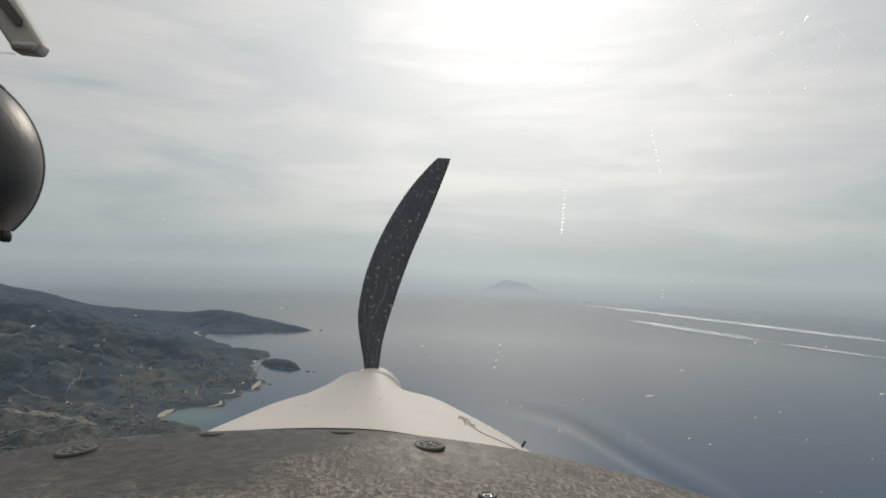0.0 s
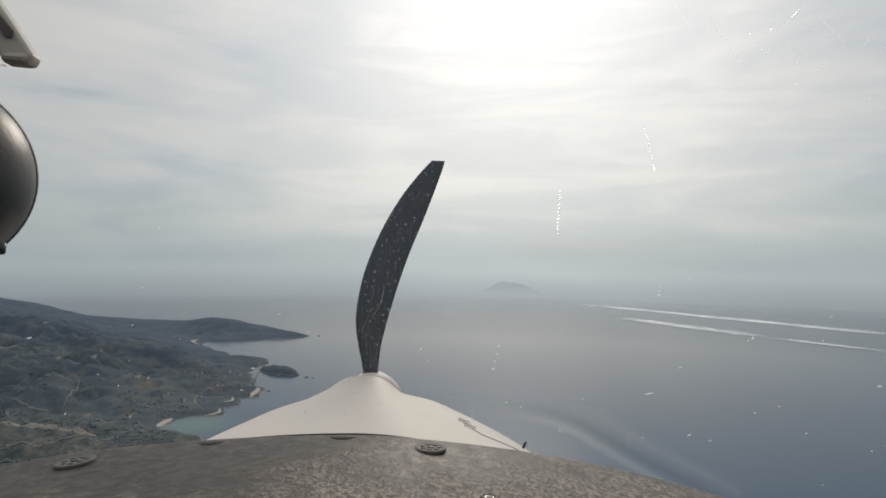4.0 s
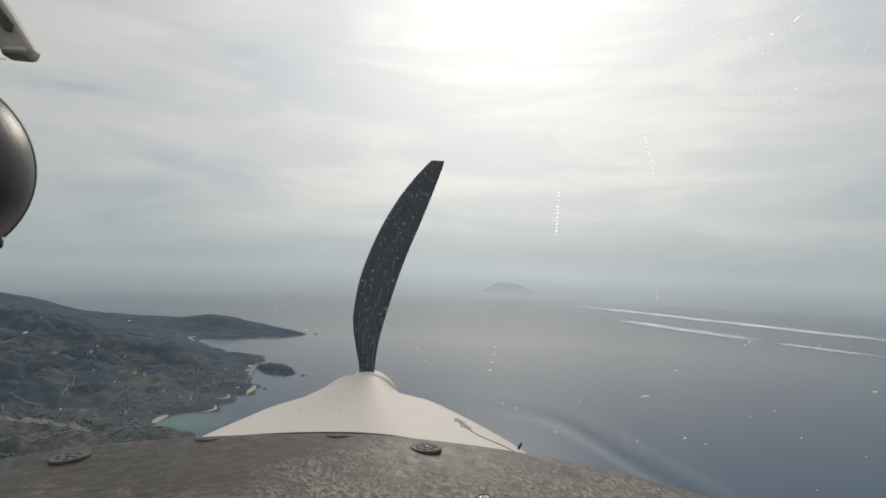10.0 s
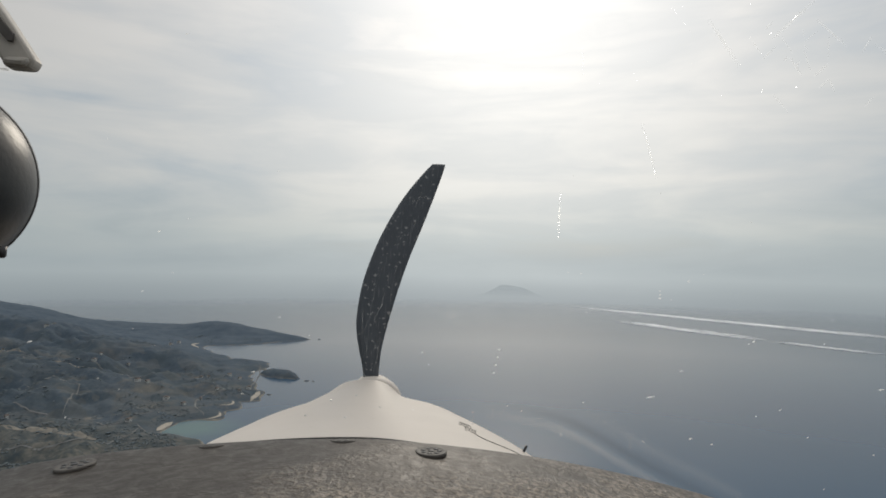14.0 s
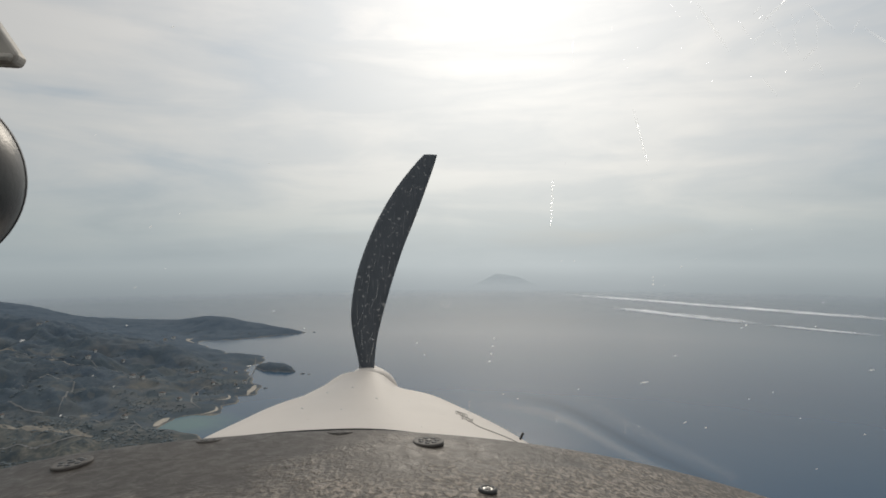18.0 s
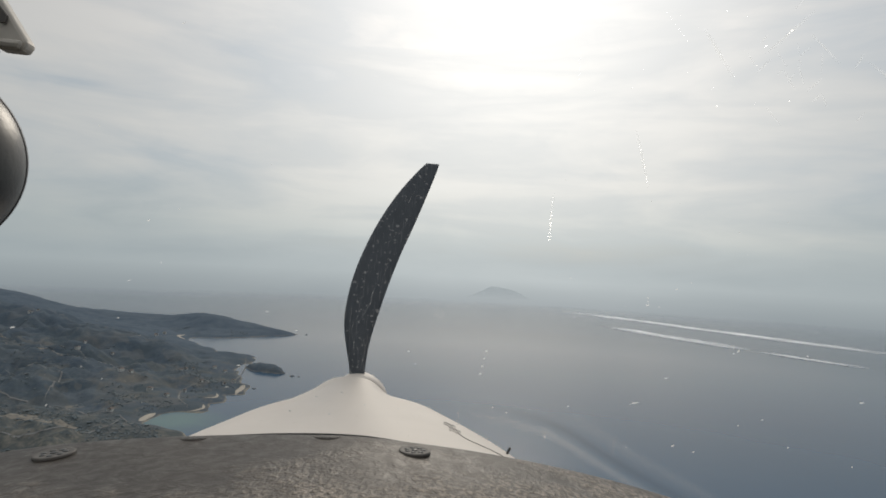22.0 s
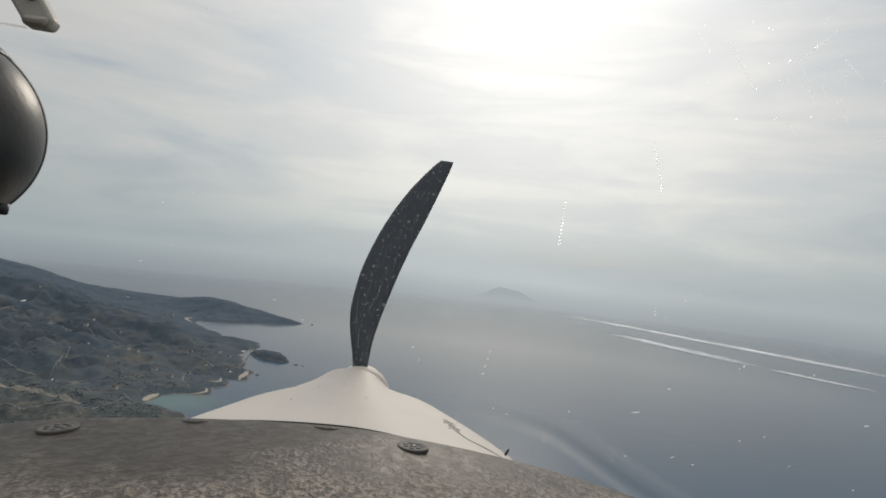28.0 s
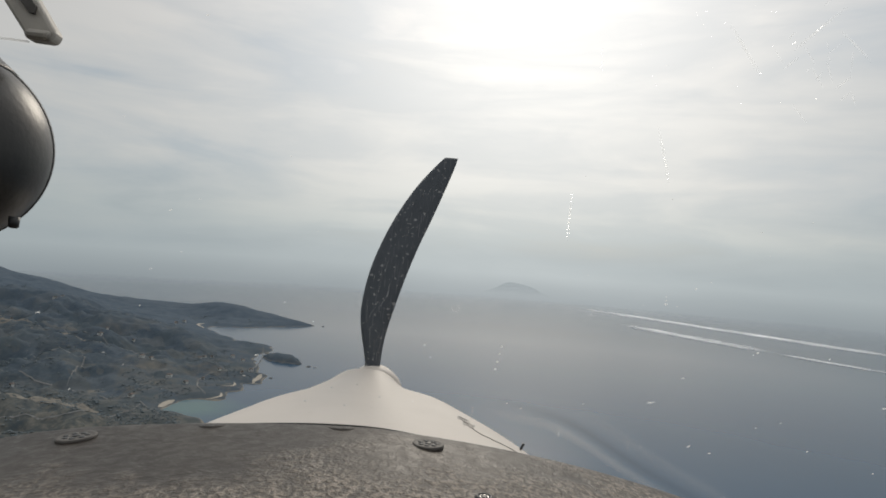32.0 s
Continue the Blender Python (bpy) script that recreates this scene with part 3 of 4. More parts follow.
def islet():
    xs, ys = np.linspace(-420, -270, 46), np.linspace(1255, 1395, 46)
    px, py = np.meshgrid(xs, ys)
    ax, ay = (px - (-352)) * 0.82 + (py - 1325) * -0.57, (px - (-352)) * 0.57 + (py - 1325) * 0.82
    r = np.sqrt((ax / 56) ** 2 + (ay / 26) ** 2) + fbm(px, py, 0.04, 4) * 0.22
    h = np.where(r < 1, 13 * np.sqrt(np.clip(1 - r * r, 0, 1)) + fbm(px, py, 0.06, 4) * 2, -(r - 1) * 9)
    n = 46
    f = [(j * n + i, j * n + i + 1, j * n + n + i + 1, j * n + n + i) for j in range(n - 1) for i in range(n - 1) if h[j:j + 2, i:i + 2].max() > -3]
    return new("islet", from_arrays("islet", np.stack([px.ravel(), py.ravel(), h.ravel()], 1).tolist(), f, LAND))


tagged(islet(), "small dark wooded islet off the coast", "islet")


def sea_rock(x, y, long, wide, tall, turn, seed):
    """A low rock that the sea breaks round."""
    rings = []
    for k in range(7):
        q = k / 6
        r = math.cos(q * math.pi / 2) ** 0.7
        rings.append([((long * r * math.cos(t)) * (1 + 0.35 * noise.noise((math.cos(t) * 1.7, math.sin(t) * 1.7 + q, seed))),
                       (wide * r * math.sin(t)) * (1 + 0.35 * noise.noise((math.cos(t) * 1.9 + 4, math.sin(t) * 1.9 + q, seed))),
                       -1.5 + (tall + 1.5) * q + 0.8 * noise.noise((math.cos(t) * 2, math.sin(t) * 2, seed + q))) for t in [2 * math.pi * n / 18 for n in range(18)]])
    ob = new("sea_rock", to_mesh("sea_rock", skin(rings, True, (True, True)), LAND, False))
    ob.matrix_basis = Matrix.Translation((x, y, 0)) @ Matrix.Rotation(turn, 4, "Z")
    return ob


for args in ((-276, 1266, 8, 3.5, 1.8, 0.5, 1), (-262, 1262, 4, 2, 1.0, 0.2, 2), (-394, 1980, 6, 3, 2.2, 0.3, 3), (-405, 1392, 8, 4, 2.2, 1.1, 4), (-318, 1128, 6, 3, 1.6, 0.4, 5)):
    tagged(sea_rock(*args), "low dark rock standing in the sea off the coast", "rock", group="rocks off the coast")


def far_island():
    xs, ys = np.linspace(-100, 1500, 120), np.linspace(4560, 4840, 16)
    px, py = np.meshgrid(xs, ys)
    dx = px - 575
    main = 122 * np.exp(-(np.abs(dx) / np.where(dx < 0, 165, 215)) ** 2.1) + 12 * np.exp(-((px - 545) / 50) ** 2)
    h = main + 30 * np.exp(-((px - 800) / 170) ** 2) + 26 * np.exp(-((px - 330) / 150) ** 2) + fbm(px, py, 0.008, 5) * 9
    h = 1.02 * h * np.exp(-((py - 4700) / 45) ** 2) - 6
    n = 120
    f = [(j * n + i, j * n + i + 1, j * n + n + i + 1, j * n + n + i) for j in range(15) for i in range(n - 1)]
    return new("mountain_island", from_arrays("mountain_island", np.stack([px.ravel(), py.ravel(), h.ravel()], 1).tolist(), f, FAR_ROCK))


tagged(far_island(), "faint mountainous island far off in the haze", "island")


def glint_band(x0, x1, y0, y1, tall, wide, seed):
    rng = np.random.default_rng(seed)
    k = 90
    rings = []
    half = math.hypot(x1 - x0, y1 - y0) / 2
    for i in range(k):
        s = i / (k - 1)
        e = min(1, 6 * s, 6 * (1 - s)) ** 0.5 * (0.7 + 0.3 * noise.noise((s * 17, seed, 0)) + 0.15 * rng.random())
        a, b = max(0.05, e) * tall, max(0.05, e) * wide
        rings.append([(half * (2 * s - 1), b * math.cos(t) + wide * 0.3 * noise.noise((s * 6, seed, 4)), a * (1.0 + math.sin(t))) for t in [2 * math.pi * q / 12 for q in range(12)]])
    ob = new("sea_glint", to_mesh("sea_glint", skin(rings, True, (True, True)), GLINT))
    ob.matrix_basis = Matrix.Translation(((x0 + x1) / 2, (y0 + y1) / 2, 0)) @ Matrix.Rotation(math.atan2(y1 - y0, x1 - x0), 4, "Z")
    return ob


# white solid bands added where the calm sea glints in the sun
for args in ((900, 1916, 3990, 2136, 2.4, 110, 2), (895, 1241, 2908, 2144, 2.0, 90, 5), (1238, 1440, 2120, 1800, 1.6, 40, 9)):
    tagged(glint_band(*args), "thin white band added for sun glint on the sea", "cloud", group="low clouds over the sea")


def house_kind(w, d, h):
    root = new("house")
    part("wall", box((w, d, h + 2), (0, 0, (h - 2) / 2)), PLASTER, root, smooth=False)
    o = 0.5
    rise = 1.7
    prof = [(-w / 2 - o, 0), (w / 2 + o, 0), (0, rise)]
    bm = skin([[(x, s * (d / 2 + o), h + z + 0.004) for x, z in prof] for s in (-1, 1)], True, (True, True))
    part("roof", bm, TILE, root, smooth=False)
    for x in (-w / 4, w / 4):
        part("window", box((1.1, 0.12, 1.3), (x, -d / 2 - 0.02, h * 0.55)), WINDOW, root, smooth=False)
    part("door", box((1.1, 0.12, 2.1), (0, -d / 2 - 0.02, 1.05)), WINDOW, root, smooth=False)
    return root


def place_houses():
    rng = random.Random(11)
    kinds = [house_kind(7.5, 5.5, 3.0), house_kind(9, 6, 4.6), house_kind(5.5, 4.5, 2.8)]
    for k in kinds:
        tagged(k, "small white house with a terracotta roof among scrub", "house", group="houses along the coast")
    sites = [(-430, 1010, 60, 4), (-395, 1130, 40, 3), (-450, 1240, 60, 4), (-520, 1120, 90, 3), (-600, 1250, 110, 3), (-790, 1650, 90, 4), (-640, 900, 80, 1),
             (-760, 1180, 120, 3), (-455, 900, 50, 1), (-1000, 1400, 200, 3)]
    spots = []
    for cx, cy, s, n in sites:
        for _ in range(n):
            spots.append((cx + rng.gauss(0, s * 0.5), cy + rng.gauss(0, s * 0.5), rng.uniform(-0.9, 0.9)))
    px, py = np.array([s[0] for s in spots]), np.array([s[1] for s in spots])
    hz, dz = land_height(px, py), coast_distance(px, py, COAST)
    used = 0
    for (x, y, a), z, d in zip(spots, hz, dz):
        if d < 22:
            continue
        m = Matrix.Translation((x, y, z + 0.6)) @ Matrix.Rotation(a, 4, "Z")
        if used < 3:
            kinds[used].matrix_basis = m
        else:
            copy_thing(kinds[used % 3], m)
        used += 1


place_houses()

# ------------------------------------------------------------------ the aircraft
# u to its right wing, v ahead, w up, in metres from the place of the camera
PLANE = pose(0, 0, EYE, -0.072, 1.262, 7.422)
aircraft = new("light_aircraft")
aircraft.matrix_basis = PLANE
tagged(aircraft, "white light aircraft with a two-bladed black propeller in flight", "aircraft")
HUB = Vector((0.036, 1.95, -0.454))


SPINE = 0.038


def cowl_mid(v):
    return 0.024 + 0.005 * min(1.0, max(0.0, (v - 1.6) / 0.2))


def cowl_skin(u, cx, hw, top, spine, mid, p, shear):
    """Height of the upper skin at u, for one station."""
    x = min(1.0, abs(u - cx) / hw)
    s = u - SPINE
    hump = spine * math.exp(-(abs(s) / (0.078 if s > 0 else 0.135)) ** (3.6 if s > 0 else 2.6))
    return mid + (top + hump + shear * (u - cx) - mid) * (1 - x**p) ** (1 / p)


def cowl_ring(v, hw, top, spine, mid, low, p, shear, n=96):
    ring = []
    for k in range(n):
        t = 2 * math.pi * k / n
        c, s = math.cos(t), math.sin(t)
        cx = cowl_mid(v)
        half = hw if c > 0 else hw * (0.90 + 0.13 * min(1.0, max(0.0, (1.45 - v) / 0.55)) if v < 1.75 else 1.0)
        u = cx + half * math.copysign(abs(c) ** (2 / p), c)
        ring.append((u, v, cowl_skin(u, cx, half, top, spine, mid, p, shear) if s > 0 else mid - (mid - low) * abs(s) ** (2 / p)))
    return ring


# stations of the cowling: ahead, half width, top, hump of the spine, widest height, bottom, squareness, lean
COWL = [(0.90, 0.435, -0.315, 0.0, -0.46, -0.95, 2.6, -0.03), (1.05, 0.418, -0.320, 0.003, -0.46, -0.94, 2.6, -0.03), (1.20, 0.402, -0.330, 0.005, -0.46, -0.92, 2.6, -0.030),
        (1.35, 0.380, -0.343, 0.008, -0.46, -0.88, 2.5, -0.025), (1.50, 0.342, -0.357, 0.013, -0.46, -0.83, 2.5, -0.02), (1.62, 0.300, -0.368, 0.019, -0.458, -0.77, 2.45, 0.0),
        (1.70, 0.262, -0.377, 0.027, -0.456, -0.70, 2.4, 0.03), (1.76, 0.205, -0.382, 0.031, -0.455, -0.64, 2.4, 0.03), (1.80, 0.150, -0.376, 0.024, -0.454, -0.60, 2.5, 0.01),
        (1.84, 0.104, -0.353, 0.002, -0.454, -0.58, 2.8, 0.0), (1.862, 0.094, -0.360, 0.0, -0.454, -0.57, 2.7, 0.0)]


def smooth_stations(rows, per):
    a = np.array(rows)
    q = np.linspace(0, len(a) - 1, (len(a) - 1) * per + 1)
    i = np.minimum(q.astype(int), len(a) - 2)
    t = q - i
    cols = []
    for c in a.T:
        m = np.gradient(c)
        cols.append((2 * t**3 - 3 * t**2 + 1) * c[i] + (t**3 - 2 * t**2 + t) * m[i] + (3 * t**2 - 2 * t**3) * c[i + 1] + (t**3 - t**2) * m[i + 1])
    return np.stack(cols, 1)


cowl_rows = smooth_stations(COWL, 4)
cowling = part("engine_cowling", skin([cowl_ring(*r) for r in cowl_rows], True, (True, True)), WHITE, aircraft, "glossy warm white engine cowling")


def cowl_top(u, v):
    """Height of the cowling's skin at u, v."""
    r = [np.interp(v, cowl_rows[:, 0], cowl_rows[:, k]) for k in range(8)]
    return cowl_skin(u, cowl_mid(v), r[1], r[2], r[3], r[4], r[6], r[7])


fuselage = []
for v in np.linspace(0.90, -1.4, 12):
    w = 0.47 + 0.21 * (1 - math.exp(-((0.9 - v) / 0.16) ** 2))
    fuselage.append([(0.024 + w * math.copysign(abs(math.cos(t)) ** 0.8, math.cos(t)), v, -0.34 + 0.66 * math.copysign(abs(math.sin(t)) ** 0.8, math.sin(t))) for t in np.linspace(math.pi, 2 * math.pi, 33)])
part("fuselage", skin(fuselage, False), WHITE, aircraft)
# unseen dark lining added to stop light bouncing off the white shell
lining = []
for v in (-0.59, -0.3, 0.0, 0.11):
    lining.append([(0.024 + 0.595 * math.copysign(abs(math.cos(t)) ** 0.8, math.cos(t)), v, -0.33 + 0.60 * math.copysign(abs(math.sin(t)) ** 0.8, math.sin(t))) for t in np.linspace(math.pi, 2 * math.pi, 33)])
part("unseen_lining", skin(lining, False), UNSEEN_DARK, aircraft, "unseen dark lining added to cut bounce light")

prop = part("propeller", lathe([(-0.05, 0.06), (0.04, 0.06)], "y", 32, HUB), STEEL, aircraft)
part("spinner", lathe([(-0.075, 0.091), (-0.07, 0.097), (0.0, 0.097), (0.07, 0.088), (0.14, 0.068), (0.20, 0.042), (0.235, 0.015), (0.24, 0.002)], "y", 48, HUB + Vector((0.026, 0, 0))), WHITE, prop, "pointed white spinner")

# blade: reach from the hub, its two edges
EDGES = [(0.05, -0.0090, 0.0370), (0.085, -0.0108, 0.0382), (0.12, -0.0156, 0.0391), (0.18, -0.0295, 0.0436), (0.24, -0.0404, 0.0546), (0.30, -0.0413, 0.0689), (0.40, -0.0272, 0.0957),
         (0.50, 0.0026, 0.1274), (0.60, 0.0445, 0.1650), (0.70, 0.1004, 0.2000), (0.78, 0.1596, 0.2265), (0.817, 0.1925, 0.2365)]


def blade(sign):
    rows = smooth_stations(EDGES, 4)
    rings = []
    for r, a, b in rows:
        th = 0.013 * (1 - 0.75 * r / 0.84)
        mid, half = (a + b) / 2, (b - a) / 2
        tw = 0.55 - 0.4 * r / 0.84
        ring = []
        for k in range(16):
            t = 2 * math.pi * k / 16
            u = mid + half * math.cos(t)
            v = th * math.sin(t) * (1 - 0.3 * math.cos(t)) - half * math.cos(t) * tw
            ring.append((HUB.x + sign * u, HUB.y + v * 1.0, HUB.z + sign * r))
        rings.append(ring)
    return skin(rings, True, (True, True))


part("blade", blade(1), BLADE, prop, "curved black propeller blade with scratches")
part("blade", blade(-1), BLADE, prop)


def on_cowl(pts, lift):
    return [(u, v, cowl_top(u, v) + lift) for u, v in pts]


# two short rows of looped script and a curved tail on the cowling's flank
for a0, v0, a1, v1, loops in ((0.1814, 1.389, 0.2006, 1.353, 4.5), (0.1916, 1.3164, 0.2129, 1.2848, 4.0)):
    script = []
    for i in range(120):
        q = i / 119
        turn = q * loops * 2 * math.pi
        swell = 0.5 + 0.5 * abs(math.cos(q * loops * 1.9 + a0 * 9))
        a = a0 + (a1 - a0) * q + 0.0028 * math.sin(turn)
        v = v0 + (v1 - v0) * q + 0.030 * swell * math.cos(turn)
        script.append((a * v, v))
    part("script", tube(on_cowl(script, 0.0003), 0.0008, 5), INK, cowling, "small looped dark script")
tail = smooth_stations([(0.2637, 1.2753), (0.2727, 1.2190), (0.2956, 1.1833), (0.3144, 1.1610), (0.3310, 1.1331), (0.3390, 1.1130)], 5)
part("decal_stripe", tube(on_cowl([tuple(p) for p in tail], 0.0006), 0.0009, 5), INK, cowling, "thin curved dark stripe")
for u, v in ((-0.062, 1.56), (0.004, 1.60), (0.062, 1.44), (-0.110, 1.36), (0.150, 1.50), (-0.02, 1.30)):
    part("fastener", lathe([(-0.002, 0.0026), (0.0008, 0.0026), (0.0012, 0.0018)], "z", 10, (u, v, cowl_top(u, v))), STEEL, cowling)
peg = part("antenna_post", tube([(0.356, 1.20, -0.390), (0.358, 1.20, -0.378), (0.365, 1.20, -0.364)], 0.0028, 8), BLACK, aircraft, "short black post")

# reflections at the windscreen's foot, painted as pale and dark bands sweeping down on one side
def soft_band(name, colour, most, see_through, ending=0.8):
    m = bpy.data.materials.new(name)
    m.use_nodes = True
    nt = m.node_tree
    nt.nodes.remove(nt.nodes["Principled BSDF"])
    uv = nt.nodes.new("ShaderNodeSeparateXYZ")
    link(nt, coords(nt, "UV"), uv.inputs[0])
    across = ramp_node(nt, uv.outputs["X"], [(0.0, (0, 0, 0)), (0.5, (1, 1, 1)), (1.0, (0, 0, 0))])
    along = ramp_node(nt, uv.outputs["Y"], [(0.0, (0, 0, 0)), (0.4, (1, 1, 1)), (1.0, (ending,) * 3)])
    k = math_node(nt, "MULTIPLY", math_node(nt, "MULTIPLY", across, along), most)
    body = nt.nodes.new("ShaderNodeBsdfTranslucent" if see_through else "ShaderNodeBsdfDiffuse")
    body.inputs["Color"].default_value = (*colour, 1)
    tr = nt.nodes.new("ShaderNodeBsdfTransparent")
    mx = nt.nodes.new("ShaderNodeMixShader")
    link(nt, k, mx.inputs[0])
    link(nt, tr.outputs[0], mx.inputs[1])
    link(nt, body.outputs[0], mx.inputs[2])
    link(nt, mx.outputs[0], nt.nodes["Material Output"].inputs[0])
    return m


def reflection_strip(name, slopes, wide, mat, ahead, label):
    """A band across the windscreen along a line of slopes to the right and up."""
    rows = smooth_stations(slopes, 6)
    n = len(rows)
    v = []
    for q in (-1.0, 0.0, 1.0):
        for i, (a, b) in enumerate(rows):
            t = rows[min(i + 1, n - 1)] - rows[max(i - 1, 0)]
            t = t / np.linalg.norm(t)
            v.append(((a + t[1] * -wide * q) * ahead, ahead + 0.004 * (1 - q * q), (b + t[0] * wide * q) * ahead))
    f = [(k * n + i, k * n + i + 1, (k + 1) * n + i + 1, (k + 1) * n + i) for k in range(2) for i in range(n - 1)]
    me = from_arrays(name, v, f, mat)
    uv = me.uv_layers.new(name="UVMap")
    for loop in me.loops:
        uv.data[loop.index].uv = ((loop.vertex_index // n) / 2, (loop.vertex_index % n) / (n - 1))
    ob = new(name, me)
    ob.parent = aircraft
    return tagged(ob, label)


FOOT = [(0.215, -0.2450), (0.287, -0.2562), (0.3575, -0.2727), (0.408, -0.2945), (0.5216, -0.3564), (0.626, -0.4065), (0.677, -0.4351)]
reflection_strip("reflection_pale", FOOT, 0.011, soft_band("pale_reflection_band", (0.80, 0.79, 0.76), 0.16, True), 0.92, "pale band painted for a reflection low in the windscreen")
reflection_strip("reflection_dark", [(a + 0.006 + 0.012 * k / 6, b + 0.016) for k, (a, b) in enumerate(FOOT)], 0.012, soft_band("dark_reflection_band", (0.03, 0.035, 0.04), 0.17, False), 0.915, "dark band painted beside the windscreen reflection")
reflection_strip("reflection_faint", [(a + 0.034 + 0.012 * k / 6, b + 0.032) for k, (a, b) in enumerate(FOOT)][2:], 0.014, soft_band("faint_reflection_band", (0.80, 0.79, 0.76), 0.07, True), 0.91, "faint pale band painted for a windscreen reflection")

# glare shield: a worn grey vinyl cover, arched across
GS_W, GS_ARCH, GS_FRONT = -0.2145, 0.19, 0.75
shield = new("glareshield")
shield.matrix_basis = PLANE
tagged(shield, "worn grey textured vinyl glareshield below the windscreen", "dashboard")


def shield_w(u, v):
    lean = 0.045 * u * min(1.0, u / 0.08) if u > 0 else 0.0
    return GS_W - (GS_ARCH if u < 0 else GS_ARCH + 0.055) * u * u - lean - 0.5 * max(0.0, -u - 0.3) ** 2 - 0.03 * max(0, 0.5 - v)


def shield_cover():
    us = np.linspace(-0.66, 0.66, 67)
    vs = list(np.linspace(0.12, GS_FRONT - 0.012, 30))
    rings = []
    for v in vs:
        rings.append([(u, v, shield_w(u, v)) for u in us])
    for a in (20, 45, 70, 90):
        t = radians(a)
        rings.append([(u, GS_FRONT - 0.012 + 0.012 * math.sin(t), shield_w(u, 0.74) - 0.012 * (1 - math.cos(t))) for u in us])
    rings.append([(u, GS_FRONT, shield_w(u, 0.74) - 0.03) for u in us])
    rings.append([(u, 0.12, shield_w(u, 0.12) - 0.03) for u in us])
    bm = skin(rings, False)
    return bm


part("cover", shield_cover(), VINYL, shield)
part("edge_seal", tube([(u, GS_FRONT + 0.0025, shield_w(u, 0.74) - 0.0062 + 0.0030 * (1 - ((u + 0.02) / 0.13) ** 2)) for u in np.linspace(-0.235, 0.15, 48)], 0.0016, 8), RUBBER, shield, "thin dark rubber seal")


def grommet(u, v, r, tip=0.0):
    n = Vector((2 * GS_ARCH * u * (-0.15 if u > 0.05 else 1.0), tip, 1)).normalized()
    m = Matrix.Translation((u, v, shield_w(u, v) - (r * tip - 0.0016 if tip > 0.1 else -0.0023))) @ n.to_track_quat("Z", "Y").to_matrix().to_4x4()
    g = part("grommet", lathe([(-0.004, r), (0.0003, r), (0.0008, r * 0.965), (0.0008, r * 0.80), (0.0005, r * 0.76), (0.0005, r * 0.3)], "z", 36), GROMMET, shield, "flat round grey plastic grommet", m=m)
    for k in range(7):
        t = k * 2 * math.pi / 7 + 0.2
        part("hole", lathe([(0.0, r * 0.17), (0.0009, r * 0.17)], "z", 12, (r * 0.53 * math.cos(t), r * 0.53 * math.sin(t), 0)), BLACK, g)
    part("screw", lathe([(0.0, r * 0.2), (0.0011, r * 0.2), (0.0014, r * 0.14)], "z", 12), BLACK, g)


for u, v, r, tip in ((0.0940, 0.700, 0.0190, 0.025), (-0.3025, 0.6955, 0.0205, 0.015), (-0.167, 0.738, 0.018, 0.2), (-0.0120, 0.740, 0.0185, 0.2)):
    grommet(u, v, r, tip)


def knob():
    u, v = 0.1345, 0.557
    m = Matrix.Translation((u, v, shield_w(u, v)))
    k = part("fastener", lathe([(-0.003, 0.0095), (0.002, 0.0095), (0.0038, 0.008), (0.0038, 0.0060), (0.002, 0.0055)], "z", 28), BLACK, shield, "black fastener with a bright centre", m=m)
    pin = part("pin", lathe([(0.0, 0.0046), (0.0028, 0.0046), (0.0031, 0.0042), (0.0028, 0.0036)], "z", 24), STEEL, k, "bright steel ring")
    part("recess", lathe([(0.0, 0.0033), (0.0034, 0.0033), (0.0036, 0.0028)], "z", 16), BLACK, pin)


knob()

# unseen dark wall added behind the camera to keep rear light out
bm = bmesh.new()
rim = [(0.024 + 0.64 * math.copysign(abs(math.cos(t)) ** 0.7, math.cos(t)), -0.25 + (0.72 if math.sin(t) > 0 else 0.7) * math.copysign(abs(math.sin(t)) ** 0.7, math.sin(t))) for t in np.linspace(0, 2 * math.pi, 48, endpoint=False)]
wall = bm.faces.new([bm.verts.new((u, -0.60, w)) for u, w in rim])
ex = bmesh.ops.extrude_face_region(bm, geom=[wall])
bmesh.ops.translate(bm, vec=(0, -0.02, 0), verts=[g for g in ex["geom"] if isinstance(g, bmesh.types.BMVert)])
bmesh.ops.recalc_face_normals(bm, faces=bm.faces)
wall_aft = new("wall_aft", to_mesh("wall_aft", bm, UNSEEN_DARK, False))
wall_aft.matrix_basis = PLANE
tagged(wall_aft, "unseen dark wall added behind the camera to block light", "wall", kind="structure")

# compass that hangs from the canopy frame
compass = new("compass")
compass.matrix_basis = PLANE
tagged(compass, "round satin black magnetic compass hanging in the canopy", "compass")
CC = Vector((-0.279, 0.40, 0.0464))


def compass_body():
    prof = []
    for k in range(17):
        a = math.pi * k / 16 * 0.62
        prof.append((-0.060 * math.cos(a), 0.060 * math.sin(a)))
    prof += [(0.030, 0.052), (0.045, 0.046), (0.048, 0.030)]
    return lathe(prof, "y", 72)


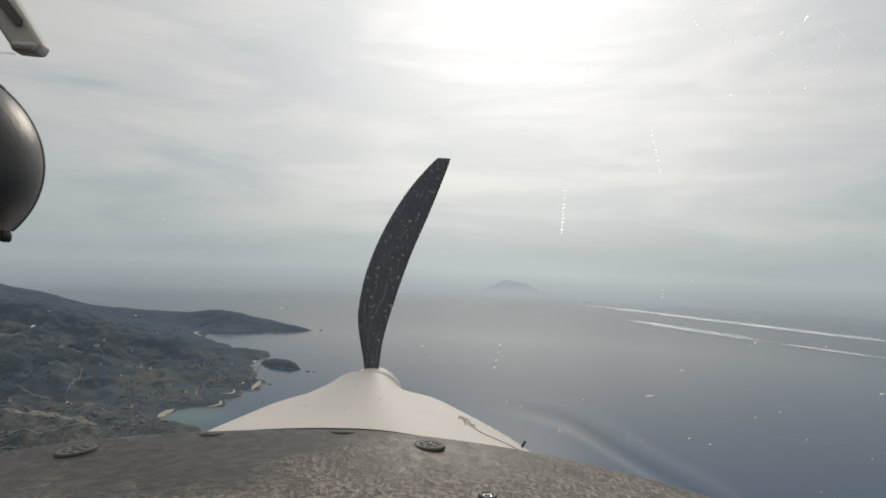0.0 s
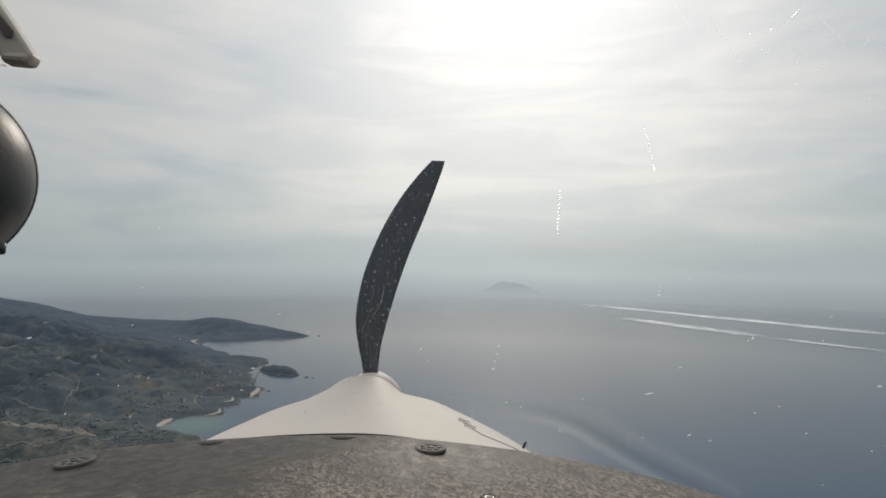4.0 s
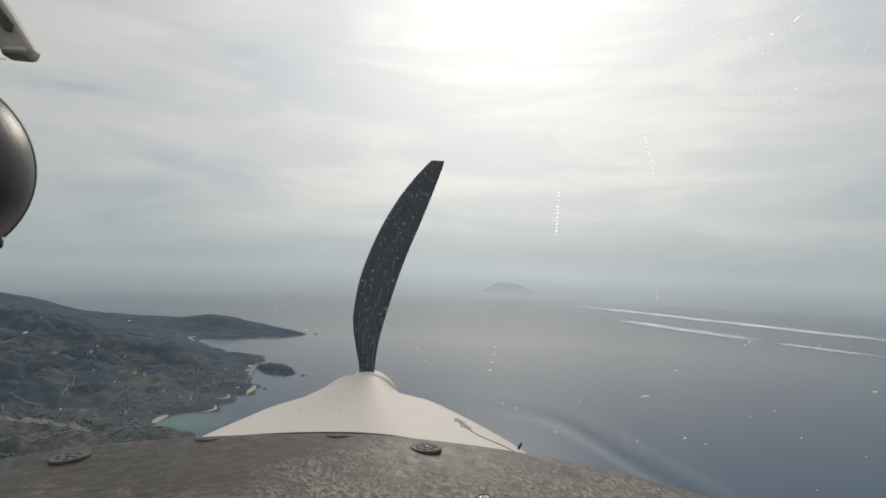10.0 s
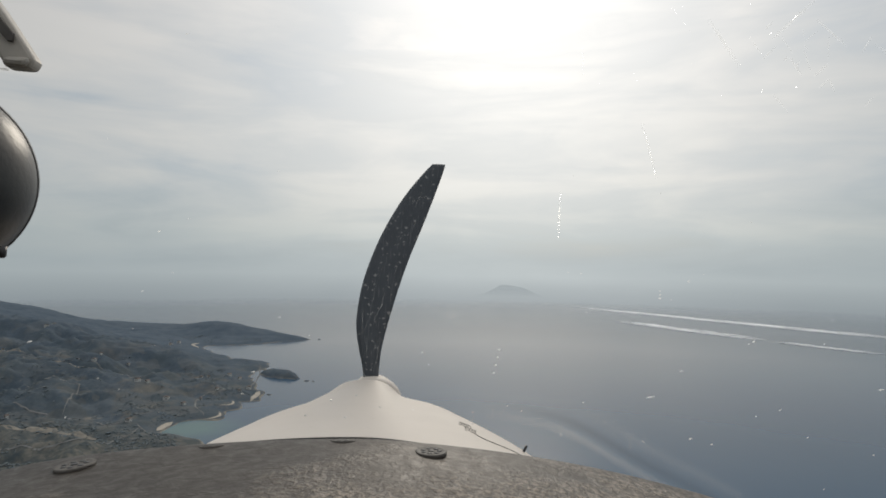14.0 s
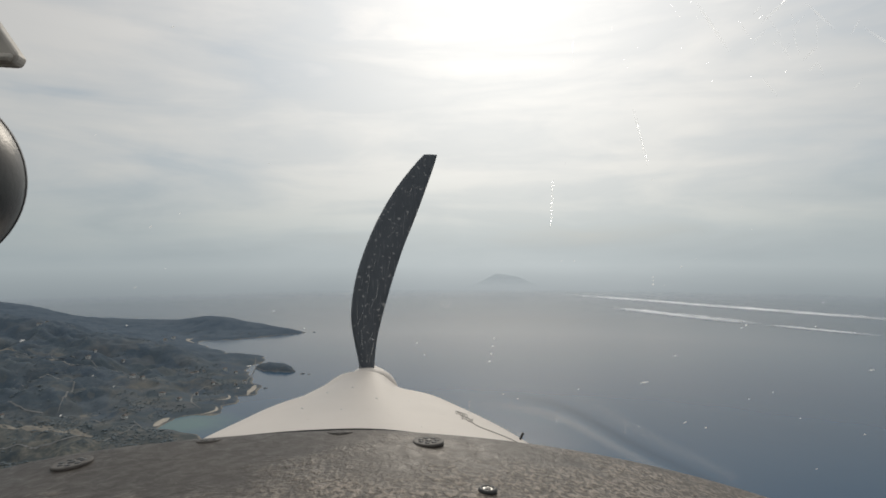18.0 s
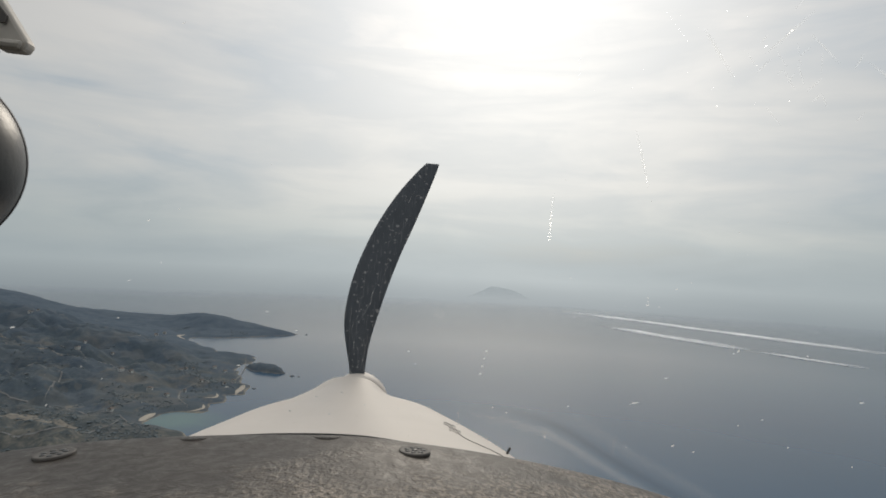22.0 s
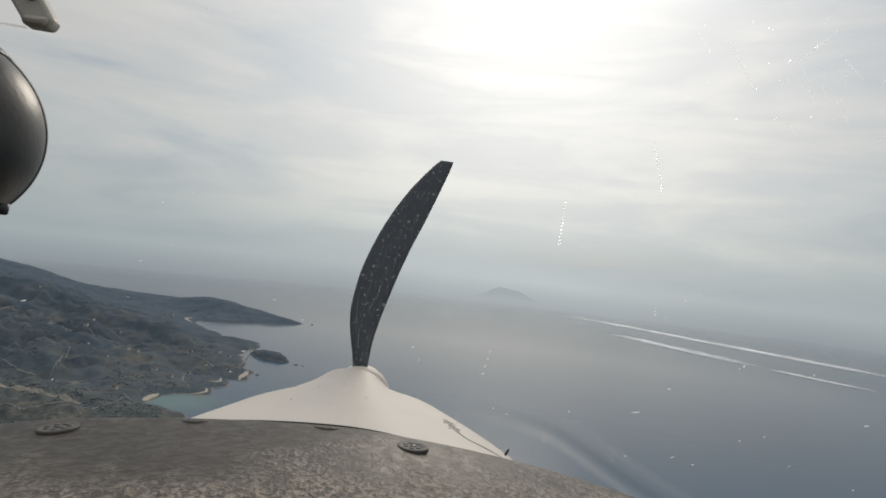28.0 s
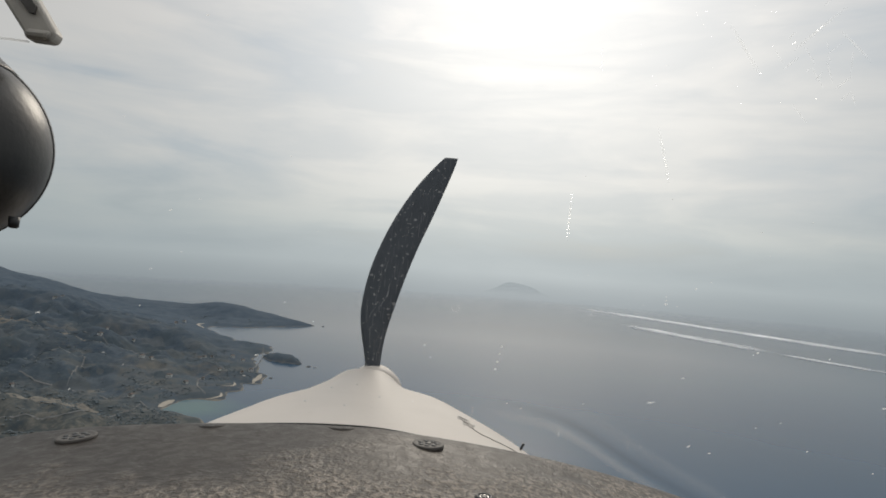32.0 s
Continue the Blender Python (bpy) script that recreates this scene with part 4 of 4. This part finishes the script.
turn = pose(0, 0, 0, 7, 0, 33)
body = part("housing", compass_body(), SATIN, compass, m=Matrix.Translation(CC) @ turn @ Matrix.Scale(1.10, 4))
part("rim", lathe([(-0.0166, 0.0576), (-0.0163, 0.0581), (-0.0157, 0.0583), (-0.0151, 0.0582)], "y", 72), RUBBER, body)
part("neck", lathe([(0.050, 0.0430), (0.0545, 0.0385), (0.0600, 0.0318), (0.066, 0.0274), (0.073, 0.0242), (0.085, 0.019), (0.11, 0.0145), (0.30, 0.012)], "z", 40, CC), SATIN, compass)
part("adjuster", lathe([(-0.0022, 0.0018), (-0.0012, 0.0029), (0.005, 0.0031)], "z", 16, (-0.2182, 0.388, -0.0005)), BLACK, compass)

# slotted bracket of the canopy frame, with a clear strip below it
bracket = new("canopy_bracket")
bracket.matrix_basis = PLANE @ Matrix.Translation((-0.003, 0, 0.001))
tagged(bracket, "beige slotted plastic bracket of the canopy frame", "bracket")


def slab(points, v, thick, mat, name, bevel=0.0):
    """A plate cut to an outline that faces aft."""
    bm = bmesh.new()
    f = bm.faces.new([bm.verts.new((u, v, w)) for u, w in points])
    ex = bmesh.ops.extrude_face_region(bm, geom=[f])
    bmesh.ops.translate(bm, vec=(0, thick, 0), verts=[g for g in ex["geom"] if isinstance(g, bmesh.types.BMVert)])
    bmesh.ops.recalc_face_normals(bm, faces=bm.faces)
    if bevel:
        bmesh.ops.bevel(bm, geom=list(bm.edges), offset=bevel, segments=2, affect="EDGES", profile=0.5)
    return part(name, bm, mat, bracket, smooth=False)


slab([(-0.2664, 0.2023), (-0.2291, 0.1525), (-0.2100, 0.1246), (-0.2128, 0.1188), (-0.2285, 0.1188), (-0.2295, 0.1224), (-0.2384, 0.1345), (-0.2783, 0.1897)], 0.40, 0.012, BEIGE, "arm", 0.0022)
tagged(slab([(-0.2742, 0.2015), (-0.2331, 0.1515), (-0.2222, 0.1394), (-0.2228, 0.1345), (-0.2258, 0.1346), (-0.2394, 0.1500), (-0.2765, 0.1985)], 0.3975, 0.004, GROMMET, "slot"), "dark slot")
slab([(-0.2282, 0.1245), (-0.2120, 0.1250), (-0.2140, 0.1192), (-0.2270, 0.1192)], 0.397, 0.017, BEIGE, "foot", 0.0026)
slab([(-0.300, 0.1168), (-0.2371, 0.1180), (-0.2290, 0.1180), (-0.2290, 0.1187), (-0.2371, 0.1187), (-0.300, 0.1176)], 0.405, 0.003, FROST, "lip")

# ------------------------------------------------------------------ marks on the windscreen
SOFT_GLINT = soft_band("soft_glint_strip", (0.92, 0.92, 0.90), 0.5, True, 0.0)


def on_screen(a, b):
    """The point of the sloping windscreen seen along the slopes a (to the right) and b (up)."""
    v = 0.708 / (b + 1.19)
    return Vector((a * v, v, b * v))


def windscreen_marks():
    rng = random.Random(4)
    bm = bmesh.new()

    def chip(a, b, ra, rb, turn):
        n = rng.randint(5, 8)
        vs = []
        for k in range(n):
            t = 2 * math.pi * k / n
            r = rng.uniform(0.6, 1.1)
            x, y = ra * r * math.cos(t), rb * r * math.sin(t)
            vs.append(bm.verts.new(on_screen(a + x * math.cos(turn) - y * math.sin(turn), b + x * math.sin(turn) + y * math.cos(turn))))
        bm.faces.new(vs)

    # chips and insects, as slopes to the right and up
    for a, b in ((0.293, -0.242), (0.111, -0.143), (-0.36, -0.113), (-0.512, -0.137), (-0.185, -0.216), (-0.169, -0.18), (0.797, -0.239), (0.616, -0.292), (0.658, -0.3025), (0.53, -0.217),
                 (0.407, -0.227), (0.408, -0.066), (0.366, -0.283), (-0.284, 0.07), (-0.303, 0.377), (-0.349, -0.052), (-0.131, -0.089), (1.013, -0.199), (0.892, -0.388), (0.549, -0.035), (0.594, -0.168)):
        s = rng.uniform(0.0010, 0.0019)
        chip(a, b, s * rng.uniform(1.6, 3.2), s * 0.55, rng.uniform(0.0, 0.5))
    chip(0.535, -0.2165, 0.011, 0.0009, 0.14)
    chip(1.013, -0.1985, 0.008, 0.0012, 0.10)
    for k in range(4):
        chip(0.2487 - 0.0028 * k, -0.1354 - 0.0135 * k, 0.0026, 0.0016, 0.3)
    for k in range(3):
        chip(0.549, -0.022 - 0.007 * k, 0.0024, 0.0012, 0.1)
    # dust
    for _ in range(36):
        s = abs(rng.gauss(0, 0.0005)) + 0.0004
        chip(rng.uniform(-0.55, 1.0), rng.uniform(-0.33, 0.2), s * 2.0, s * 0.8, rng.uniform(0, 0.8))
    chips, bm = bm, bmesh.new()
    # small broken ring, drawn in place of the fastener's reflection in the windscreen
    for k in range(20):
        if k not in (4, 5, 6, 7, 13):
            bm.faces.new([bm.verts.new(on_screen(0.160 + r * math.cos(t * math.pi / 10), -0.0745 + r * math.sin(t * math.pi / 10))) for r, t in ((0.0052, k), (0.0085, k), (0.0085, k + 1), (0.0052, k + 1))])
    # faint upright rows of specks
    for a, b in ((0.366, -0.268), (0.498, -0.289), (0.206, -0.246)):
        for k in range(4):
            chip(a + rng.gauss(0, 0.0005), b - 0.0062 * k, 0.0028, 0.0016, 0.1)
    # hair scratches and nicks, seen before the dark propeller
    reach = [e[0] for e in EDGES]
    for k in range(34):
        r = rng.uniform(0.12, 0.78)
        lo, hi = np.interp(r, reach, [e[1] for e in EDGES]), np.interp(r, reach, [e[2] for e in EDGES])
        a, b = (HUB.x + lo + (hi - lo) * rng.uniform(0.1, 0.9)) / HUB.y, (HUB.z + r) / HUB.y
        if k % 8:
            turn = rng.choice((rng.gauss(1.42, 0.10), rng.gauss(1.20, 0.12), rng.gauss(1.35, 0.2), rng.uniform(0, 3.1)))
            chip(a, b, rng.uniform(0.004, 0.026 if 0.8 < turn < 1.7 else 0.006), rng.uniform(0.00018, 0.00032), turn)
        else:
            size = rng.uniform(0.0006, 0.0015)
            chip(a, b, size * rng.uniform(0.8, 2.0), size * 0.7, rng.uniform(0, 3))
    for name, mesh, mat, label in (("windscreen_marks", chips, SPECK, "white scratches, chips and insect specks on the windscreen"), ("scratches_and_ring", bm, FAINT_MARK, "faint hair scratches, nicks and a drawn ring reflection on the windscreen")):
        ob = new(name, to_mesh(name, mesh, mat, False))
        ob.matrix_basis = PLANE
        tagged(ob, label, "scratches", kind="stuff")



windscreen_marks()


def windscreen_glints():
    """Fine scratches whose polished faces turn the sun's light to the eye."""
    rng = random.Random(9)
    bm = bmesh.new()
    to_sun = PLANE.to_3x3().inverted() @ SUN_DIR

    def facet(a, b, wide, tall, turn=0.0):
        c = on_screen(a, b)
        sight = c.normalized()
        n = (to_sun - sight).normalized()
        across = Vector((1, 0, 0))
        across = (across - n * across.dot(n)).normalized()
        along = n.cross(across)
        flat = (along - sight * along.dot(sight)).length
        s = c.length
        along = along * (1 / max(0.08, flat))
        ct, st = math.cos(turn), math.sin(turn)
        e, f = (across * ct + along * st) * wide * s, (along * ct - across * st) * tall * s
        bm.faces.new([bm.verts.new(c + p * e + q * f) for p, q in ((-1, -0.6), (-0.3, -1), (0.7, -0.8), (1, 0.2), (0.4, 1), (-0.7, 0.8))])

    def run(a0, b0, a1, b1, n, wide):
        for k in range(n):
            q = k / (n - 1)
            if rng.random() < 0.82:
                facet(a0 + (a1 - a0) * q, b0 + (b1 - b0) * q, wide * rng.uniform(0.6, 1.0), 0.00080 * rng.uniform(0.6, 1.0))

    # runs of bars
    for args in ((0.511, 0.270, 0.5334, 0.1945, 18, 0.0017), (0.352, 0.1463, 0.350, 0.070, 13, 0.0024),
                 (0.3855, 0.422, 0.3880, 0.369, 12, 0.0016), (0.5532, 0.5187, 0.6001, 0.4664, 14, 0.0017)):
        run(*args)
    for a, b in ((0.6675, 0.4527), (0.632, 0.470), (0.461, 0.436), (0.493, 0.366), (0.534, 0.454), (0.601, 0.410), (0.655, 0.385), (0.700, 0.415), (0.712, 0.536), (0.42, 0.354), (0.665, 0.352), (0.620, 0.500)):
        facet(a, b, rng.uniform(0.0006, 0.0014), rng.uniform(0.0004, 0.0008), 0.5)
    # long scratches round the sun's place
    facet(0.815, 0.518, 0.010, 0.0008, 0.76)
    facet(0.764, 0.482, 0.006, 0.0006, 0.78)
    for _ in range(9):
        a, b = rng.uniform(0.42, 0.90), rng.uniform(0.36, 0.56)
        facet(a, b, rng.uniform(0.002, 0.005), rng.uniform(0.0003, 0.0005), rng.choice((0.7, 0.8, -0.85, -0.95)) + rng.gauss(0, 0.12))
    ob = new("windscreen_glints", to_mesh("windscreen_glints", bm, POLISHED, False))
    ob.matrix_basis = PLANE
    return ob


tagged(windscreen_glints(), "bright dashed scratches glinting on the windscreen", "scratches", kind="stuff")


def windscreen_soft_glints():
    """Scratches as pale strips, soft-edged and soft-ended, with sun glint put in their colour."""
    rng = random.Random(21)
    lines = [(0.765, 0.468, 0.870, 0.570, 0.0032), (0.990, 0.483, 1.140, 0.404, 0.0042),
             (0.505, 0.290, 0.537, 0.182, 0.0034), (0.352, 0.155, 0.350, 0.062, 0.0028),
             (0.86, 0.52, 0.93, 0.47, 0.0030), (0.63, 0.50, 0.70, 0.41, 0.0045)]
    for _ in range(20):
        a, b = rng.uniform(0.70, 0.98), rng.gauss(0.46, 0.06)
        turn, reach = rng.choice((-0.98, -0.90, 0.78, 0.9, -1.45)) + rng.gauss(0, 0.10), rng.uniform(0.012, 0.05)
        lines.append((a, b, a + reach * math.cos(turn), b + reach * math.sin(turn), rng.uniform(0.0010, 0.0022)))
    v, f, uvs = [], [], []
    for a0, b0, a1, b1, wide in lines:
        long = math.hypot(a1 - a0, b1 - b0)
        na, nb = -(b1 - b0) / long * wide, (a1 - a0) / long * wide
        base = len(v)
        for q in (-1, 0, 1):
            for i in range(9):
                t = i / 8
                v.append(on_screen(a0 + (a1 - a0) * t + na * q, b0 + (b1 - b0) * t + nb * q))
                uvs.append((0.5 + 0.5 * q, t))
        f += [(base + 9 * k + i, base + 9 * k + i + 1, base + 9 * k + 10 + i, base + 9 * k + 9 + i) for k in range(2) for i in range(8)]
    me = from_arrays("windscreen_soft_glints", v, f, SOFT_GLINT)
    uv = me.uv_layers.new(name="UVMap")
    for loop in me.loops:
        uv.data[loop.index].uv = uvs[loop.vertex_index]
    ob = new("windscreen_soft_glints", me)
    ob.matrix_basis = PLANE
    return ob


tagged(windscreen_soft_glints(), "soft pale strips drawn for sun glint on windscreen scratches", "scuffs", kind="stuff")
